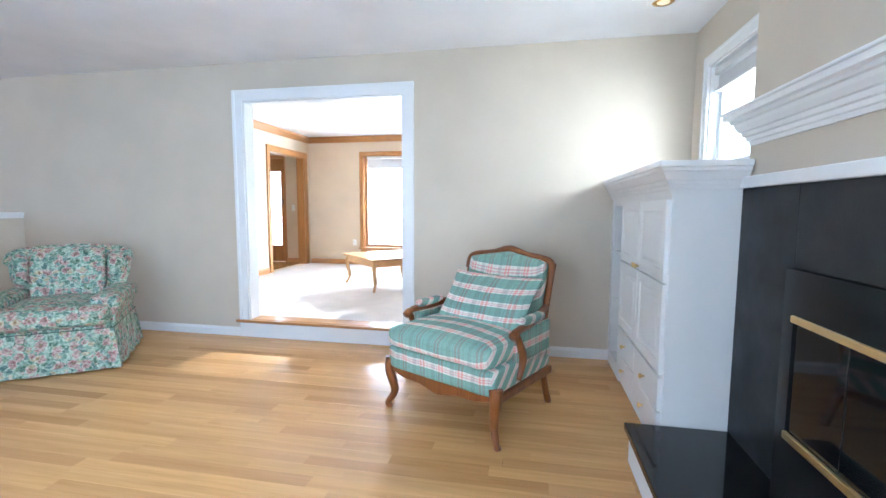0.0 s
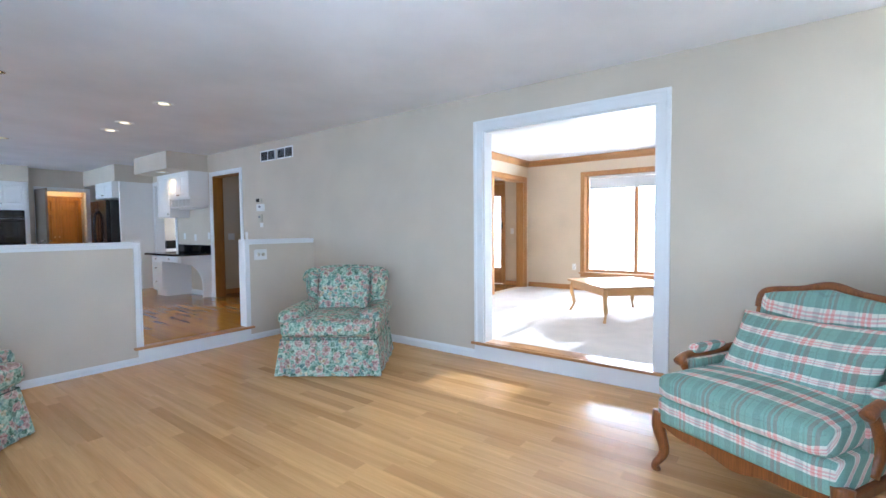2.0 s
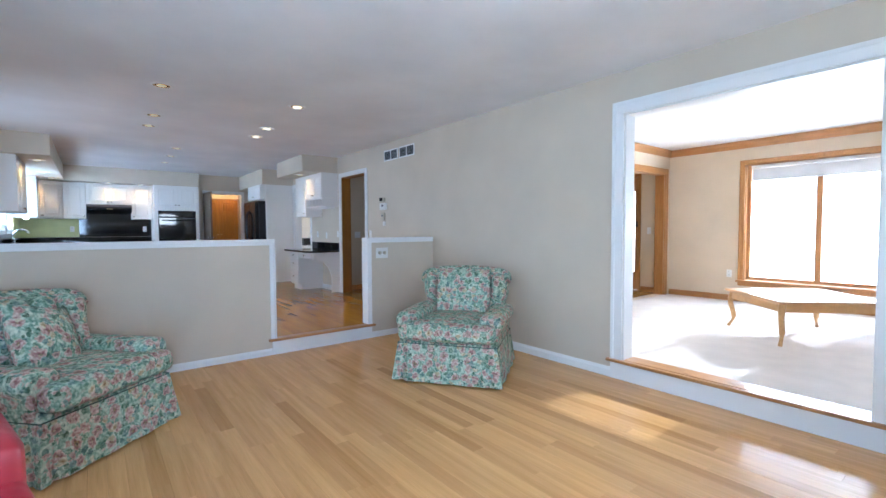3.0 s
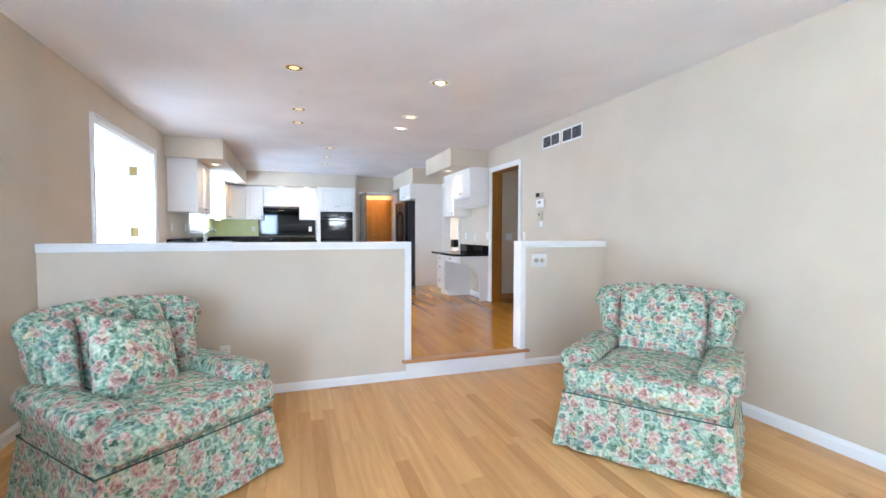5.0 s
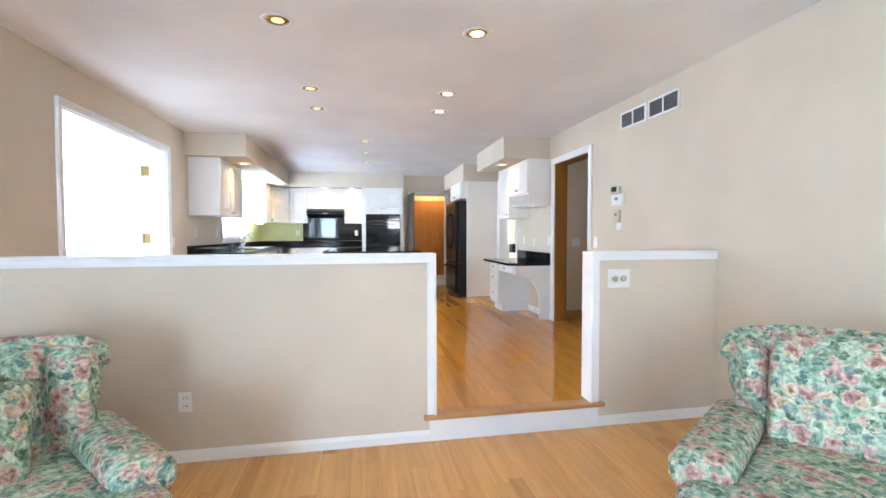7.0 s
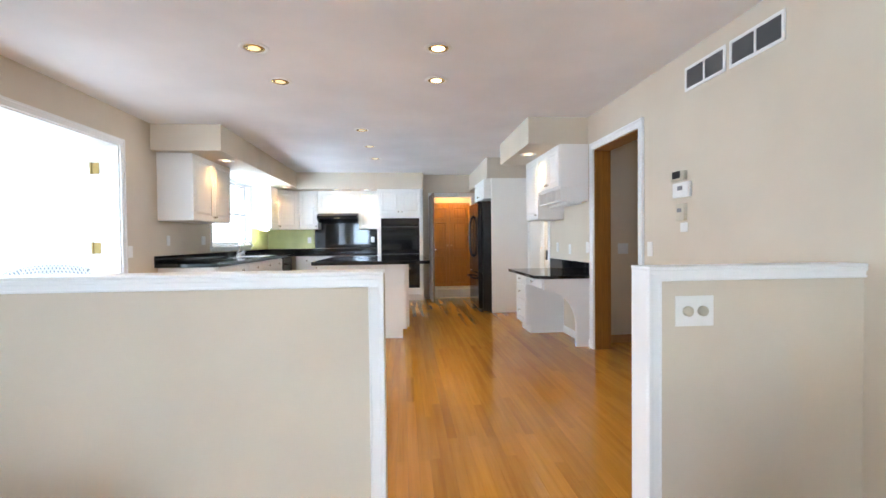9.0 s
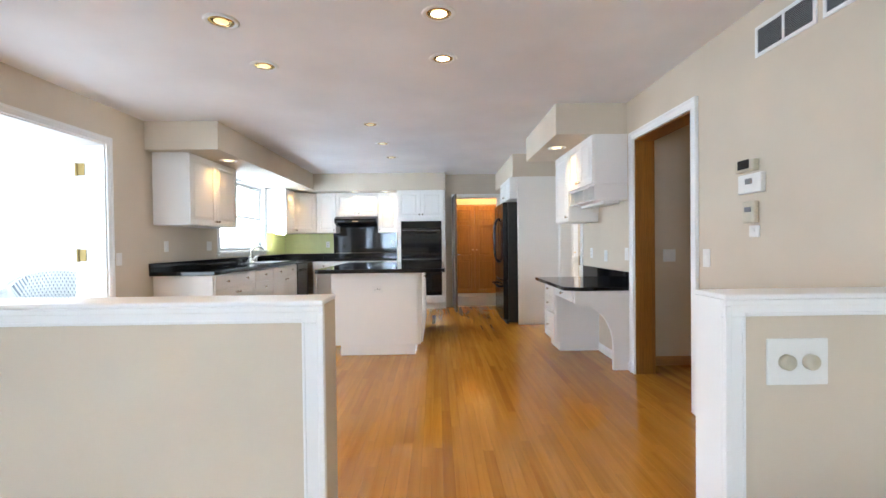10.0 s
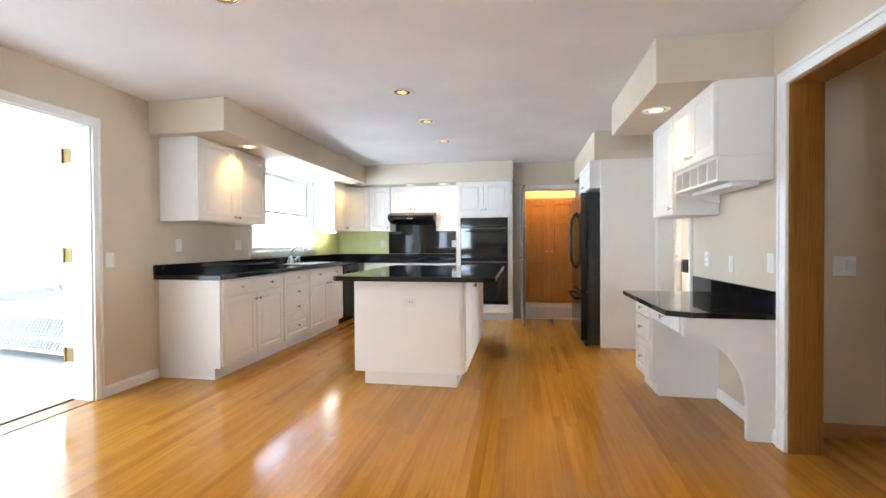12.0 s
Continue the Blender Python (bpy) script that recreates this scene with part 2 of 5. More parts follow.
SUBFLOOR = simple("dark_floor_joint", (0.12, 0.065, 0.03), 0.8)
GRANITE = granite()
SLATE = simple("dark_slate", (0.009, 0.0095, 0.011), 0.45, vary=0.25, scale=3.0, bump=0.08)
BLACK = simple("black_enamel", (0.010, 0.010, 0.011), 0.18, vary=0.1)
BLACK_GLASS = simple("black_glass", (0.006, 0.006, 0.007), 0.05, vary=0.1)
for gloss in (BLACK, SLATE):
    gloss.node_tree.nodes["Principled BSDF"].inputs["Specular IOR Level"].default_value = 0.28
MATT_BLACK = simple("matt_black_enamel", (0.008, 0.008, 0.009), 0.55, vary=0.1)
DARK = simple("dark_cavity", (0.02, 0.018, 0.016), 0.8)
STEEL = simple("brushed_chrome", (0.72, 0.72, 0.72), 0.18, 1.0, vary=0.05)
BRASS = simple("brass", (0.78, 0.58, 0.26), 0.40, 1.0, vary=0.08)
AGED_BRASS = simple("aged_brass", (0.24, 0.17, 0.055), 0.45, 0.6, vary=0.15)
NICKEL = simple("nickel_knob", (0.66, 0.62, 0.54), 0.20, 1.0, vary=0.05)
FLORAL = floral()
PLAID = plaid()
PLAID_SIDE = plaid("plaid_cotton_side", True)
WELT = simple("dark_green_piping", (0.05, 0.09, 0.075), 0.8)
GREY_DOOR = paint("grey_door_paint", (0.13, 0.105, 0.08), 0.5)
STRIP = glowing("strip_lamp_glow", (1.0, 0.90, 0.58), 45.0)
RED = simple("red_leather", (0.30, 0.018, 0.028), 0.42, vary=0.12, scale=14, bump=0.1)
CARPET = simple("cream_carpet", (0.66, 0.60, 0.55), 0.95, vary=0.06, scale=5, bump=0.6)
SPLASH = simple("pale_green_backsplash", (0.60, 0.62, 0.30), 0.5, vary=0.04)
PALE = simple("pale_porch_paint", (0.72, 0.72, 0.70), 0.6, vary=0.05)
# grey that paints the shade seen through the sofa's lattice
WEAVE_SHADE = simple("grey_lattice_shade", (0.36, 0.39, 0.41), 0.8, vary=0.1)
WICKER = simple("white_wicker", (0.78, 0.78, 0.76), 0.6, vary=0.06)
SHADE = simple("white_blind_fabric", (0.60, 0.585, 0.57), 0.7, vary=0.04)
GRASS = simple("lawn_grass", (0.07, 0.13, 0.035), 0.9, vary=0.4, scale=2.0, bump=0.4)
GLASS = clear_glass()
GLOW = glowing("lamp_glow", (1.0, 0.76, 0.40), 1.9)
GLOW_OFF = glowing("dim_lamp_glow", (1.0, 0.64, 0.13), 0.60)
GOLD = simple("gold_reflector", (0.80, 0.58, 0.20), 0.18, 1.0, vary=0.05)


# ---- mesh helpers ----
def link(name, bm, mat, parent=None, label="", smooth=False):
    bmesh.ops.recalc_face_normals(bm, faces=bm.faces)
    me = bpy.data.meshes.new(name)
    bm.to_mesh(me)
    bm.free()
    if smooth:
        me.polygons.foreach_set("use_smooth", [True] * len(me.polygons))
    me.materials.append(mat)
    ob = new(name, me)
    if parent is not None:
        ob.parent = parent
    if label:
        ob["label"] = label
    return ob


def part(name, bm, mat, parent, label="", smooth=False):
    return link(name, bm, mat, parent, label, smooth)


def thing(name, m, label, category, group="", kind=""):
    ob = new(name)
    ob.empty_display_size = 0.1
    ob.matrix_basis = m
    return tagged(ob, label, category, group, kind)


def add_box(bm, x0, x1, y0, y1, z0, z1):
    vs = [bm.verts.new((x, y, z)) for z in (z0, z1) for y in (y0, y1) for x in (x0, x1)]
    for f in ((0, 1, 3, 2), (4, 6, 7, 5), (0, 4, 5, 1), (2, 3, 7, 6), (0, 2, 6, 4), (1, 5, 7, 3)):
        bm.faces.new([vs[i] for i in f])
    return vs


def box(x0, x1, y0, y1, z0, z1, bevel=0.0, seg=2):
    bm = bmesh.new()
    add_box(bm, min(x0, x1), max(x0, x1), min(y0, y1), max(y0, y1), min(z0, z1), max(z0, z1))
    if bevel:
        bmesh.ops.bevel(bm, geom=bm.edges[:], offset=bevel, segments=seg, affect="EDGES", profile=0.5)
    return bm


def boxes(*rows):
    bm = bmesh.new()
    for r in rows:
        add_box(bm, *r)
    return bm


def prism(points, axis, a0, a1, bevel=0.0):
    """A polygon pushed along an axis: points are the other two coordinates in order."""
    bm = bmesh.new()

    def at(p, a):
        return {"x": (a, p[0], p[1]), "y": (p[0], a, p[1]), "z": (p[0], p[1], a)}[axis]

    lo = [bm.verts.new(at(p, a0)) for p in points]
    hi = [bm.verts.new(at(p, a1)) for p in points]
    n = len(points)
    bm.faces.new(lo)
    bm.faces.new(hi[::-1])
    for i in range(n):
        bm.faces.new([lo[i], hi[i], hi[(i + 1) % n], lo[(i + 1) % n]])
    if bevel:
        bmesh.ops.bevel(bm, geom=bm.edges[:], offset=bevel, segments=2, affect="EDGES", profile=0.5)
    return bm


def soft(w, d, h, r=0.05, puff=(0, 0, 0), cuts=11, m=None, warp=None):
    """A padded block, rounded by r; puff swells the faces across x, y and z."""
    bm = bmesh.new()
    bmesh.ops.create_cube(bm, size=2)
    bmesh.ops.subdivide_edges(bm, edges=bm.edges[:], cuts=cuts, use_grid_fill=True)
    half = Vector((w / 2, d / 2, h / 2))
    for v in bm.verts:
        u = v.co.copy()
        p = Vector((u.x * half.x, u.y * half.y, u.z * half.z))
        inner = Vector([max(-half[i] + r, min(half[i] - r, p[i])) for i in range(3)])
        o = p - inner
        if o.length > 1e-6:
            p = inner + o.normalized() * min(r, max(abs(c) for c in o) if sum(abs(c) > 1e-6 for c in o) == 1 else r)
        k = [(1 - u.y ** 2) * (1 - u.z ** 2), (1 - u.x ** 2) * (1 - u.z ** 2), (1 - u.x ** 2) * (1 - u.y ** 2)]
        for i in range(3):
            p[i] += puff[i] * k[i] * u[i]
        v.co = warp(p, u) if warp else p
    if m is not None:
        bmesh.ops.transform(bm, matrix=m, verts=bm.verts[:])
    return bm


def tube(points, radii, sides=10):
    """A round bar through points, with a radius at each."""
    bm = bmesh.new()
    pts = [Vector(p) for p in points]
    rings = []
    side = None
    for i, p in enumerate(pts):
        d = (pts[min(i + 1, len(pts) - 1)] - pts[max(i - 1, 0)]).normalized()
        if side is None:
            side = d.orthogonal().normalized()
        side = (side - d * side.dot(d)).normalized()
        up = d.cross(side)
        r = radii[i] if isinstance(radii, (list, tuple)) else radii
        rings.append([bm.verts.new(p + (side * math.cos(2 * math.pi * k / sides) + up * math.sin(2 * math.pi * k / sides)) * r) for k in range(sides)])
    for a, b in zip(rings, rings[1:]):
        for k in range(sides):
            bm.faces.new([a[k], a[(k + 1) % sides], b[(k + 1) % sides], b[k]])
    bm.faces.new(rings[0][::-1])
    bm.faces.new(rings[-1])
    return bm


def lathe(profile, sides=20, m=None):
    """Turned about z: profile is (radius, z) from the bottom up."""
    bm = bmesh.new()
    rings = [[bm.verts.new((r * math.cos(2 * math.pi * k / sides), r * math.sin(2 * math.pi * k / sides), z)) for k in range(sides)] for r, z in profile]
    for a, b in zip(rings, rings[1:]):
        for k in range(sides):
            bm.faces.new([a[k], a[(k + 1) % sides], b[(k + 1) % sides], b[k]])
    bm.faces.new(rings[0][::-1])
    bm.faces.new(rings[-1])
    if m is not None:
        bmesh.ops.transform(bm, matrix=m, verts=bm.verts[:])
    return bm


def curve_points(ctrl, n=8):
    """A smooth line through control points."""
    pts = [Vector(c) for c in ctrl]
    out = []
    for i in range(len(pts) - 1):
        p0, p1, p2, p3 = pts[max(i - 1, 0)], pts[i], pts[i + 1], pts[min(i + 2, len(pts) - 1)]
        for s in range(n):
            t = s / n
            out.append(0.5 * ((2 * p1) + (p2 - p0) * t + (2 * p0 - 5 * p1 + 4 * p2 - p3) * t * t + (3 * p1 - p0 - 3 * p2 + p3) * t ** 3))
    out.append(pts[-1])
    return out


def raised_door(w, h, t=0.02, frame_w=0.055):
    """A cabinet front from x 0 to w, z 0 to h, face at y 0, with a raised field; small ones get an edge only."""
    bm = bmesh.new()
    add_box(bm, 0, w, 0, t, 0, h)
    bm.normal_update()
    if min(w, h) > 0.2:
        bm.faces.ensure_lookup_table()
        f = min(bm.faces, key=lambda q: q.calc_center_median().y)
        for thick, depth in ((frame_w, 0.0), (0.006, 0.007), (0.014, 0.0), (0.018, -0.006)):
            bmesh.ops.inset_region(bm, faces=[f], thickness=thick, use_even_offset=True)
            for v in f.verts:
                v.co.y += depth
    edges = [e for e in bm.edges if all(abs(v.co.y) < 1e-6 for v in e.verts) and len([v for v in e.verts if v.co.x < 1e-5 or abs(v.co.x - w) < 1e-5 or v.co.z < 1e-5 or abs(v.co.z - h) < 1e-5]) == 2]
    bmesh.ops.bevel(bm, geom=edges, offset=0.004, segments=2, affect="EDGES", profile=0.5)
    return bm


def shift(bm, x=0.0, y=0.0, z=0.0):
    bmesh.ops.translate(bm, vec=(x, y, z), verts=bm.verts[:])
    return bm


KNOB = [(0.006, 0), (0.006, 0.012), (0.014, 0.018), (0.015, 0.024), (0.009, 0.029), (0.001, 0.030)]


def knob(parent, x, z, y=0.0, mat=None):
    """A small round knob on a front at y, pointing to -y."""
    part("knob", lathe(KNOB, 12, Matrix.Translation((x, y, z)) @ pose(0, 0, 0, 90)), mat or NICKEL, parent, "", True)


def front(parent, name, x, z, w, h, knobs=(), y=-0.02, mat=None, knob_mat=None):
    d = part(name, shift(raised_door(w, h), x, y, z), mat or CAB, parent)
    for kx, kz in knobs:
        knob(d, x + kx, z + kz, y, knob_mat)
    return d


# ---- the shell ----
Y, YS, XH, XE, ZL, ZC = 4.575, -0.06, -5.85, 0.69, -0.165, 2.42


def wall(name, axis, a0, a1, t0, t1, z0, z1, openings=(), mat=None, label="", top=()):
    """A wall along an axis from a0 to a1, thick from t0 to t1, with (from, to, sill, head) openings."""
    bm = bmesh.new()

    def put(p, q, lo, hi):
        if q - p > 1e-4 and hi - lo > 1e-4:
            add_box(bm, *((p, q, t0, t1, lo, hi) if axis == "x" else (t0, t1, p, q, lo, hi)))

    at = a0
    for o0, o1, sill, head in sorted(openings):
        put(at, o0, z0, z1)
        put(o0, o1, z0, sill)
        put(o0, o1, head, z1)
        at = o1
    put(at, a1, z0, z1)
    return tagged(link(name, bm, mat or WALL), label, "wall", kind="structure")


T = 0.14
OPEN = (-3.18, -1.63, 0.0, 2.07)
wall("wall_north", "x", -13.34, XE, Y, Y + T, -0.4, ZC, [OPEN, (-8.53, -7.65, -0.02, 2.05), (-10.86, -9.97, -0.001, 2.05)], WALL, "beige painted wall with a wide cased opening")
wall("wall_south", "x", -13.34, XE, YS - 0.15, YS, -0.4, ZC, [(-8.61, -6.81, 0.0, 2.08), (-12.15, -10.62, 1.09, 2.12), (-3.45, -0.95, 0.1, 2.05)], WALL, "beige painted wall with a kitchen window and double door")
wall("wall_east", "y", YS - 0.15, 8.95, XE, XE + 0.15, -0.4, ZC, [(0.03, 0.89, 0.10, 2.05), (3.42, 4.27, 1.36, 2.08)], WALL, "beige painted wall behind the fireplace")
wall("wall_west", "y", YS, 3.0, -13.34, -13.2, -0.4, ZC, (), WALL, "beige painted kitchen end wall")
wall("wall_west_door", "y", 3.0, Y, -12.92, -12.80, -0.4, ZC, [(3.17, 3.96, 0.0, 2.0)], WALL, "beige painted wall with a cased doorway")
wall("wall_far_north", "x", -13.34, XE, 8.8, 8.95, -0.4, ZC, [(-3.64, -1.92, 0.33, 2.06), (-6.2, -5.30, 0.0, 2.05), (-13.0, -11.4, 0.55, 2.05)], WALL_WARM, "cream painted wall with a wide oak window")
wall("wall_parlour_west", "y", Y + T, 8.8, -4.90, -4.76, -0.4, ZC, [(7.48, 8.62, 0.0, 2.02)], WALL_WARM, "cream painted wall with an oak-cased opening")
# same beige as WALL; the warmer colour stands for warm light
wall("wall_hall_west", "y", Y + T, 8.8, -8.92, -8.80, -0.4, ZC, (), WALL_WARM, "beige hall wall with warm light put into its colour")
# unseen wall added to block parlour light; its gap sets the hall's brightness
wall("hall_light_baffle", "x", -8.80, -4.90, 6.60, 6.72, -0.4, ZC, [(-6.1, -5.3, 0.0, 2.05)], WALL, "unseen beige wall added to keep parlour light out of the hall")
wall("wall_dining_west", "y", Y, 8.8, -13.34, -13.2, -0.4, ZC, (), WALL, "beige painted dining room wall")
wall("wall_closet_side", "x", -13.9, -12.92, 2.98, 3.10, -0.4, ZC, (), WALL_WARM, "cream painted vestibule wall")
wall("wall_closet_end", "x", -13.9, -12.92, 4.06, 4.18, -0.4, ZC, (), WALL_WARM, "cream painted vestibule wall")
wall("wall_closet_back", "y", 3.10, 4.06, -13.60, -13.50, -0.4, ZC, (), WALL_WARM, "cream painted vestibule wall over oak doors")
tagged(link("ceiling", boxes((-13.9, XE + 0.15, YS - 0.15, 8.95, ZC, ZC + 0.12)), CEIL), "smooth white painted ceiling", "ceiling", kind="structure")
tagged(link("subfloor", boxes((-6.05, XE, YS, Y, -0.4, ZL - 0.016), (-13.2, -6.05, YS, Y, -0.4, -0.016), (-8.8, -4.90, Y + T, 8.8, -0.4, -0.016), (-13.2, -8.92, Y + T, 8.8, -0.4, 0.0)), SUBFLOOR), "dark subfloor under the oak boards", "floor", kind="structure")
tagged(link("carpet", boxes((-4.76, XE, Y + T, 8.8, -0.4, 0.0)), CARPET), "cream fitted carpet lit by the sun", "carpet", kind="structure")
tagged(link("ground", boxes((-120, 120, -120, 130, -0.6, -0.42)), GRASS), "mown green lawn round the house", "ground", kind="structure")

# soffits
tagged(link("soffit_south", box(-9.14, -13.2, YS, 0.667, 2.135, ZC, 0.004), WALL), "beige boxed soffit over the sink run", "soffit", kind="structure")
tagged(link("soffit_west", box(-13.2, -12.54, 0.667, 3.0, 2.115, ZC, 0.004), WALL), "beige boxed soffit over the oven run", "soffit", kind="structure")
tagged(link("soffit_desk", box(-8.68, -10.02, 3.93, Y, 2.14, ZC, 0.004), WALL), "beige boxed soffit over the desk", "soffit", kind="structure")
tagged(link("soffit_fridge", box(-10.95, -12.80, 3.92, Y, 2.10, ZC, 0.004), WALL), "beige boxed soffit over the refrigerator", "soffit", kind="structure")


# ---- trim ----
def casing(name, axis, a0, a1, z0, z1, face, side, w, mat, label, depth=0.018, lining=None, sill=False):
    """Flat moulded boards round an opening on one wall face; side is +1 or -1, the way the face looks."""
    root = tagged(new(name), label, "trim", kind="structure")

    def put(pname, p, q, lo, hi, d0, d1, m=mat):
        y0, y1 = face + side * d0, face + side * d1
        part(pname, box(p, q, y0, y1, lo, hi, 0.003) if axis == "x" else box(y0, y1, p, q, lo, hi, 0.003), m, root)

    for p, q in ((a0 - w, a0), (a1, a1 + w)):
        put("side_board", p, q, z0, z1, 0.0, depth)
        o = (p, p + w * 0.3) if p < a0 else (q - w * 0.3, q)
        put("back_band", o[0], o[1], z0, z1 + w, depth, depth + 0.008)
    put("head_board", a0 - w, a1 + w, z1, z1 + w, 0.0, depth)
    put("head_band", a0 - w + w * 0.3, a1 + w - w * 0.3, z1 + w * 0.7, z1 + w, depth, depth + 0.008)
    if sill:
        put("sill", a0 - w - 0.02, a1 + w + 0.02, z0 - 0.03, z0, 0.0, 0.05)
        put("apron", a0 - w, a1 + w, z0 - 0.03 - w * 0.8, z0 - 0.03, 0.0, depth)
    if lining:
        thick, m = lining
        e = 0.012
        put("jamb", a0, a0 + e, z0, z1, -thick, 0.0, m)
        put("jamb", a1 - e, a1, z0, z1, -thick, 0.0, m)
        put("head_jamb", a0 + e, a1 - e, z1 - e, z1, -thick, 0.0, m)
    return root


casing("trim_parlour_opening", "x", OPEN[0], OPEN[1], 0.0, 2.07, Y, -1, 0.10, TRIM, "white gloss casing round the wide opening", lining=(T, TRIM))
casing("trim_hall_door", "x", -8.53, -7.65, 0.0, 2.05, Y, -1, 0.07, TRIM, "white casing with an oak jamb", lining=(T + 0.03, JAMB_OAK))
casing("trim_dining_opening", "x", -10.86, -9.97, 0.0, 2.05, Y, -1, 0.06, TRIM, "white casing round the dining room doorway", lining=(T, TRIM))
casing("trim_french_door", "x", -8.61, -6.81, 0.0, 2.08, YS, 1, 0.06, TRIM, "white casing round the double garden door", lining=(0.24, TRIM))
casing("trim_kitchen_window", "x", -12.15, -10.62, 1.09, 2.12, YS, 1, 0.055, TRIM, "white casing round the kitchen window", lining=(0.15, TRIM), sill=True)
casing("trim_east_window", "y", 3.42, 4.27, 1.36, 2.08, XE, -1, 0.07, TRIM, "white casing round the high window", lining=(0.15, TRIM))
casing("trim_back_door", "y", 3.17, 3.96, 0.0, 2.0, -12.80, 1, 0.06, TRIM, "white casing round the back doorway", lining=(0.12, TRIM))
casing("trim_parlour_window", "x", -3.64, -1.92, 0.33, 2.06, 8.8, -1, 0.07, OAK, "oak casing round the parlour window", lining=(0.15, OAK), sill=True)
casing("trim_foyer_opening", "y", 7.48, 8.62, 0.0, 2.02, -4.76, 1, 0.09, OAK, "oak casing round the foyer opening", lining=(0.14, OAK))
casing("trim_foyer_opening_back", "y", 7.48, 8.62, 0.0, 2.02, -4.90, -1, 0.09, OAK, "oak casing round the foyer opening")
casing("trim_front_door", "x", -6.2, -5.30, 0.0, 2.05, 8.8, -1, 0.05, OAK, "oak casing round the front door", lining=(0.15, OAK))


def baseboard(axis, a0, a1, face, side, z, h=0.085, mat=TRIM, label="white moulded baseboard"):
    prof = [(0, 0), (0.014, 0), (0.014, h * 0.7), (0.007, h * 0.88), (0.004, h), (0, h)]
    pts = [(face + side * d, z + u) for d, u in prof]
    bm = prism(pts, "x", a0, a1) if axis == "x" else prism([(p[0], p[1]) for p in pts], "y", a0, a1)
    tagged(link("baseboard", bm, mat), label, "baseboard", kind="structure")


baseboard("x", 0.13, OPEN[1] + 0.10, Y, -1, ZL)
baseboard("x", OPEN[0] - 0.10, XH, Y, -1, ZL)
baseboard("y", YS, 2.50, XH, 1, ZL, 0.068)
baseboard("y", 3.66, Y - 0.014, XH, 1, ZL, 0.068)
baseboard("x", XH + 0.014, 0.4, YS, 1, ZL)
baseboard("x", -7.58, -6.06, Y, -1, 0.0)
baseboard("x", -9.95, -8.62, Y, -1, 0.0)
baseboard("x", -9.20, -8.67, YS, 1, 0.0)
baseboard("x", -6.75, -6.06, YS, 1, 0.0)
baseboard("y", Y + T, 7.39, -4.76, 1, 0.0, 0.09, OAK_Y, "oak baseboard")
baseboard("x", -4.74, XE, 8.8, -1, 0.0, 0.09, OAK_H, "oak baseboard")
baseboard("y", Y + T, 8.78, -8.80, 1, 0.0, 0.085, OAK_Y, "oak baseboard")
baseboard("x", -5.24, -4.90, 8.8, -1, 0.0, 0.085, OAK_H, "oak baseboard")
# oak crown moulding of the parlour
for bm in (prism([(8.8, 2.31), (8.785, 2.31), (8.735, 2.385), (8.735, ZC), (8.8, ZC)], "x", -4.76, XE), prism([(-4.76, 2.31), (-4.745, 2.31), (-4.695, 2.385), (-4.695, ZC), (-4.76, ZC)], "y", Y + T, 8.8)):
    tagged(link("crown_moulding", bm, OAK_H), "oak crown moulding", "moulding", kind="structure")

# steps up from the living room
tagged(link("riser_parlour", box(OPEN[0] - 0.10, OPEN[1] + 0.10, Y - 0.02, Y, ZL, -0.022, 0.002), TRIM), "white riser below the parlour opening", "step", kind="structure")
tagged(link("threshold_parlour", box(OPEN[0] - 0.13, OPEN[1] + 0.13, Y - 0.045, Y - 0.001, -0.022, 0.004, 0.006), OAK_H), "oak nosing of the parlour step", "threshold", kind="structure")
tagged(link("threshold_parlour_inner", box(OPEN[0] + 0.012, OPEN[1] - 0.012, Y, Y + 0.16, 0.0, 0.006, 0.002), OAK_H), "oak threshold board of the parlour step", "threshold", kind="structure")
tagged(link("riser_kitchen", box(XH, XH + 0.018, 2.50, 3.66, ZL, -0.024, 0.002), TRIM), "white riser below the kitchen floor", "step", kind="structure")
tagged(link("step_nosing_kitchen", box(XH - 0.06, XH + 0.040, 2.465, 3.70, -0.024, 0.002, 0.006), OAK_Y), "oak nosing of the kitchen step", "threshold", kind="structure")


# half walls with a cap and a casing border
def half_wall(name, y0, y1, end, label):
    root = tagged(new(name), label, "half wall", kind="structure")
    part("panel", box(XH - 0.12, XH, y0, y1, -0.4, 1.012), WALL, root)
    lo, hi = (y0, y1 + 0.016) if end > 0 else (y0 - 0.016, y1)
    e = y1 if end > 0 else y0
    o, i = e + 0.016 * end, e - 0.042 * end
    part("cap", box(XH - 0.126, XH + 0.020, lo, hi, 1.012, 1.026, 0.004), TRIM, root)
    part("top_band", box(XH, XH + 0.011, lo, hi, 0.966, 1.012, 0.002), TRIM, root)
    part("top_bead", box(XH + 0.011, XH + 0.019, lo, hi, 0.995, 1.012, 0.003), TRIM, root)
    part("inner_bead", box(XH + 0.011, XH + 0.015, lo if end > 0 else i, i if end > 0 else hi, 0.968, 0.976, 0.0015), TRIM, root)
    part("end_board", box(XH - 0.12, XH, e, o, 0.0, 1.012, 0.002), WALL if end > 0 else TRIM, root)
    part("end_band", box(XH, XH + 0.011, o, i, 0.0, 0.966, 0.002), TRIM, root)
    part("end_bead", box(XH + 0.011, XH + 0.019, o, o - 0.018 * end, 0.0, 0.995, 0.003), TRIM, root)
    part("end_inner_bead", box(XH + 0.011, XH + 0.015, i, i + 0.008 * end, 0.0, 0.968, 0.0015), TRIM, root)


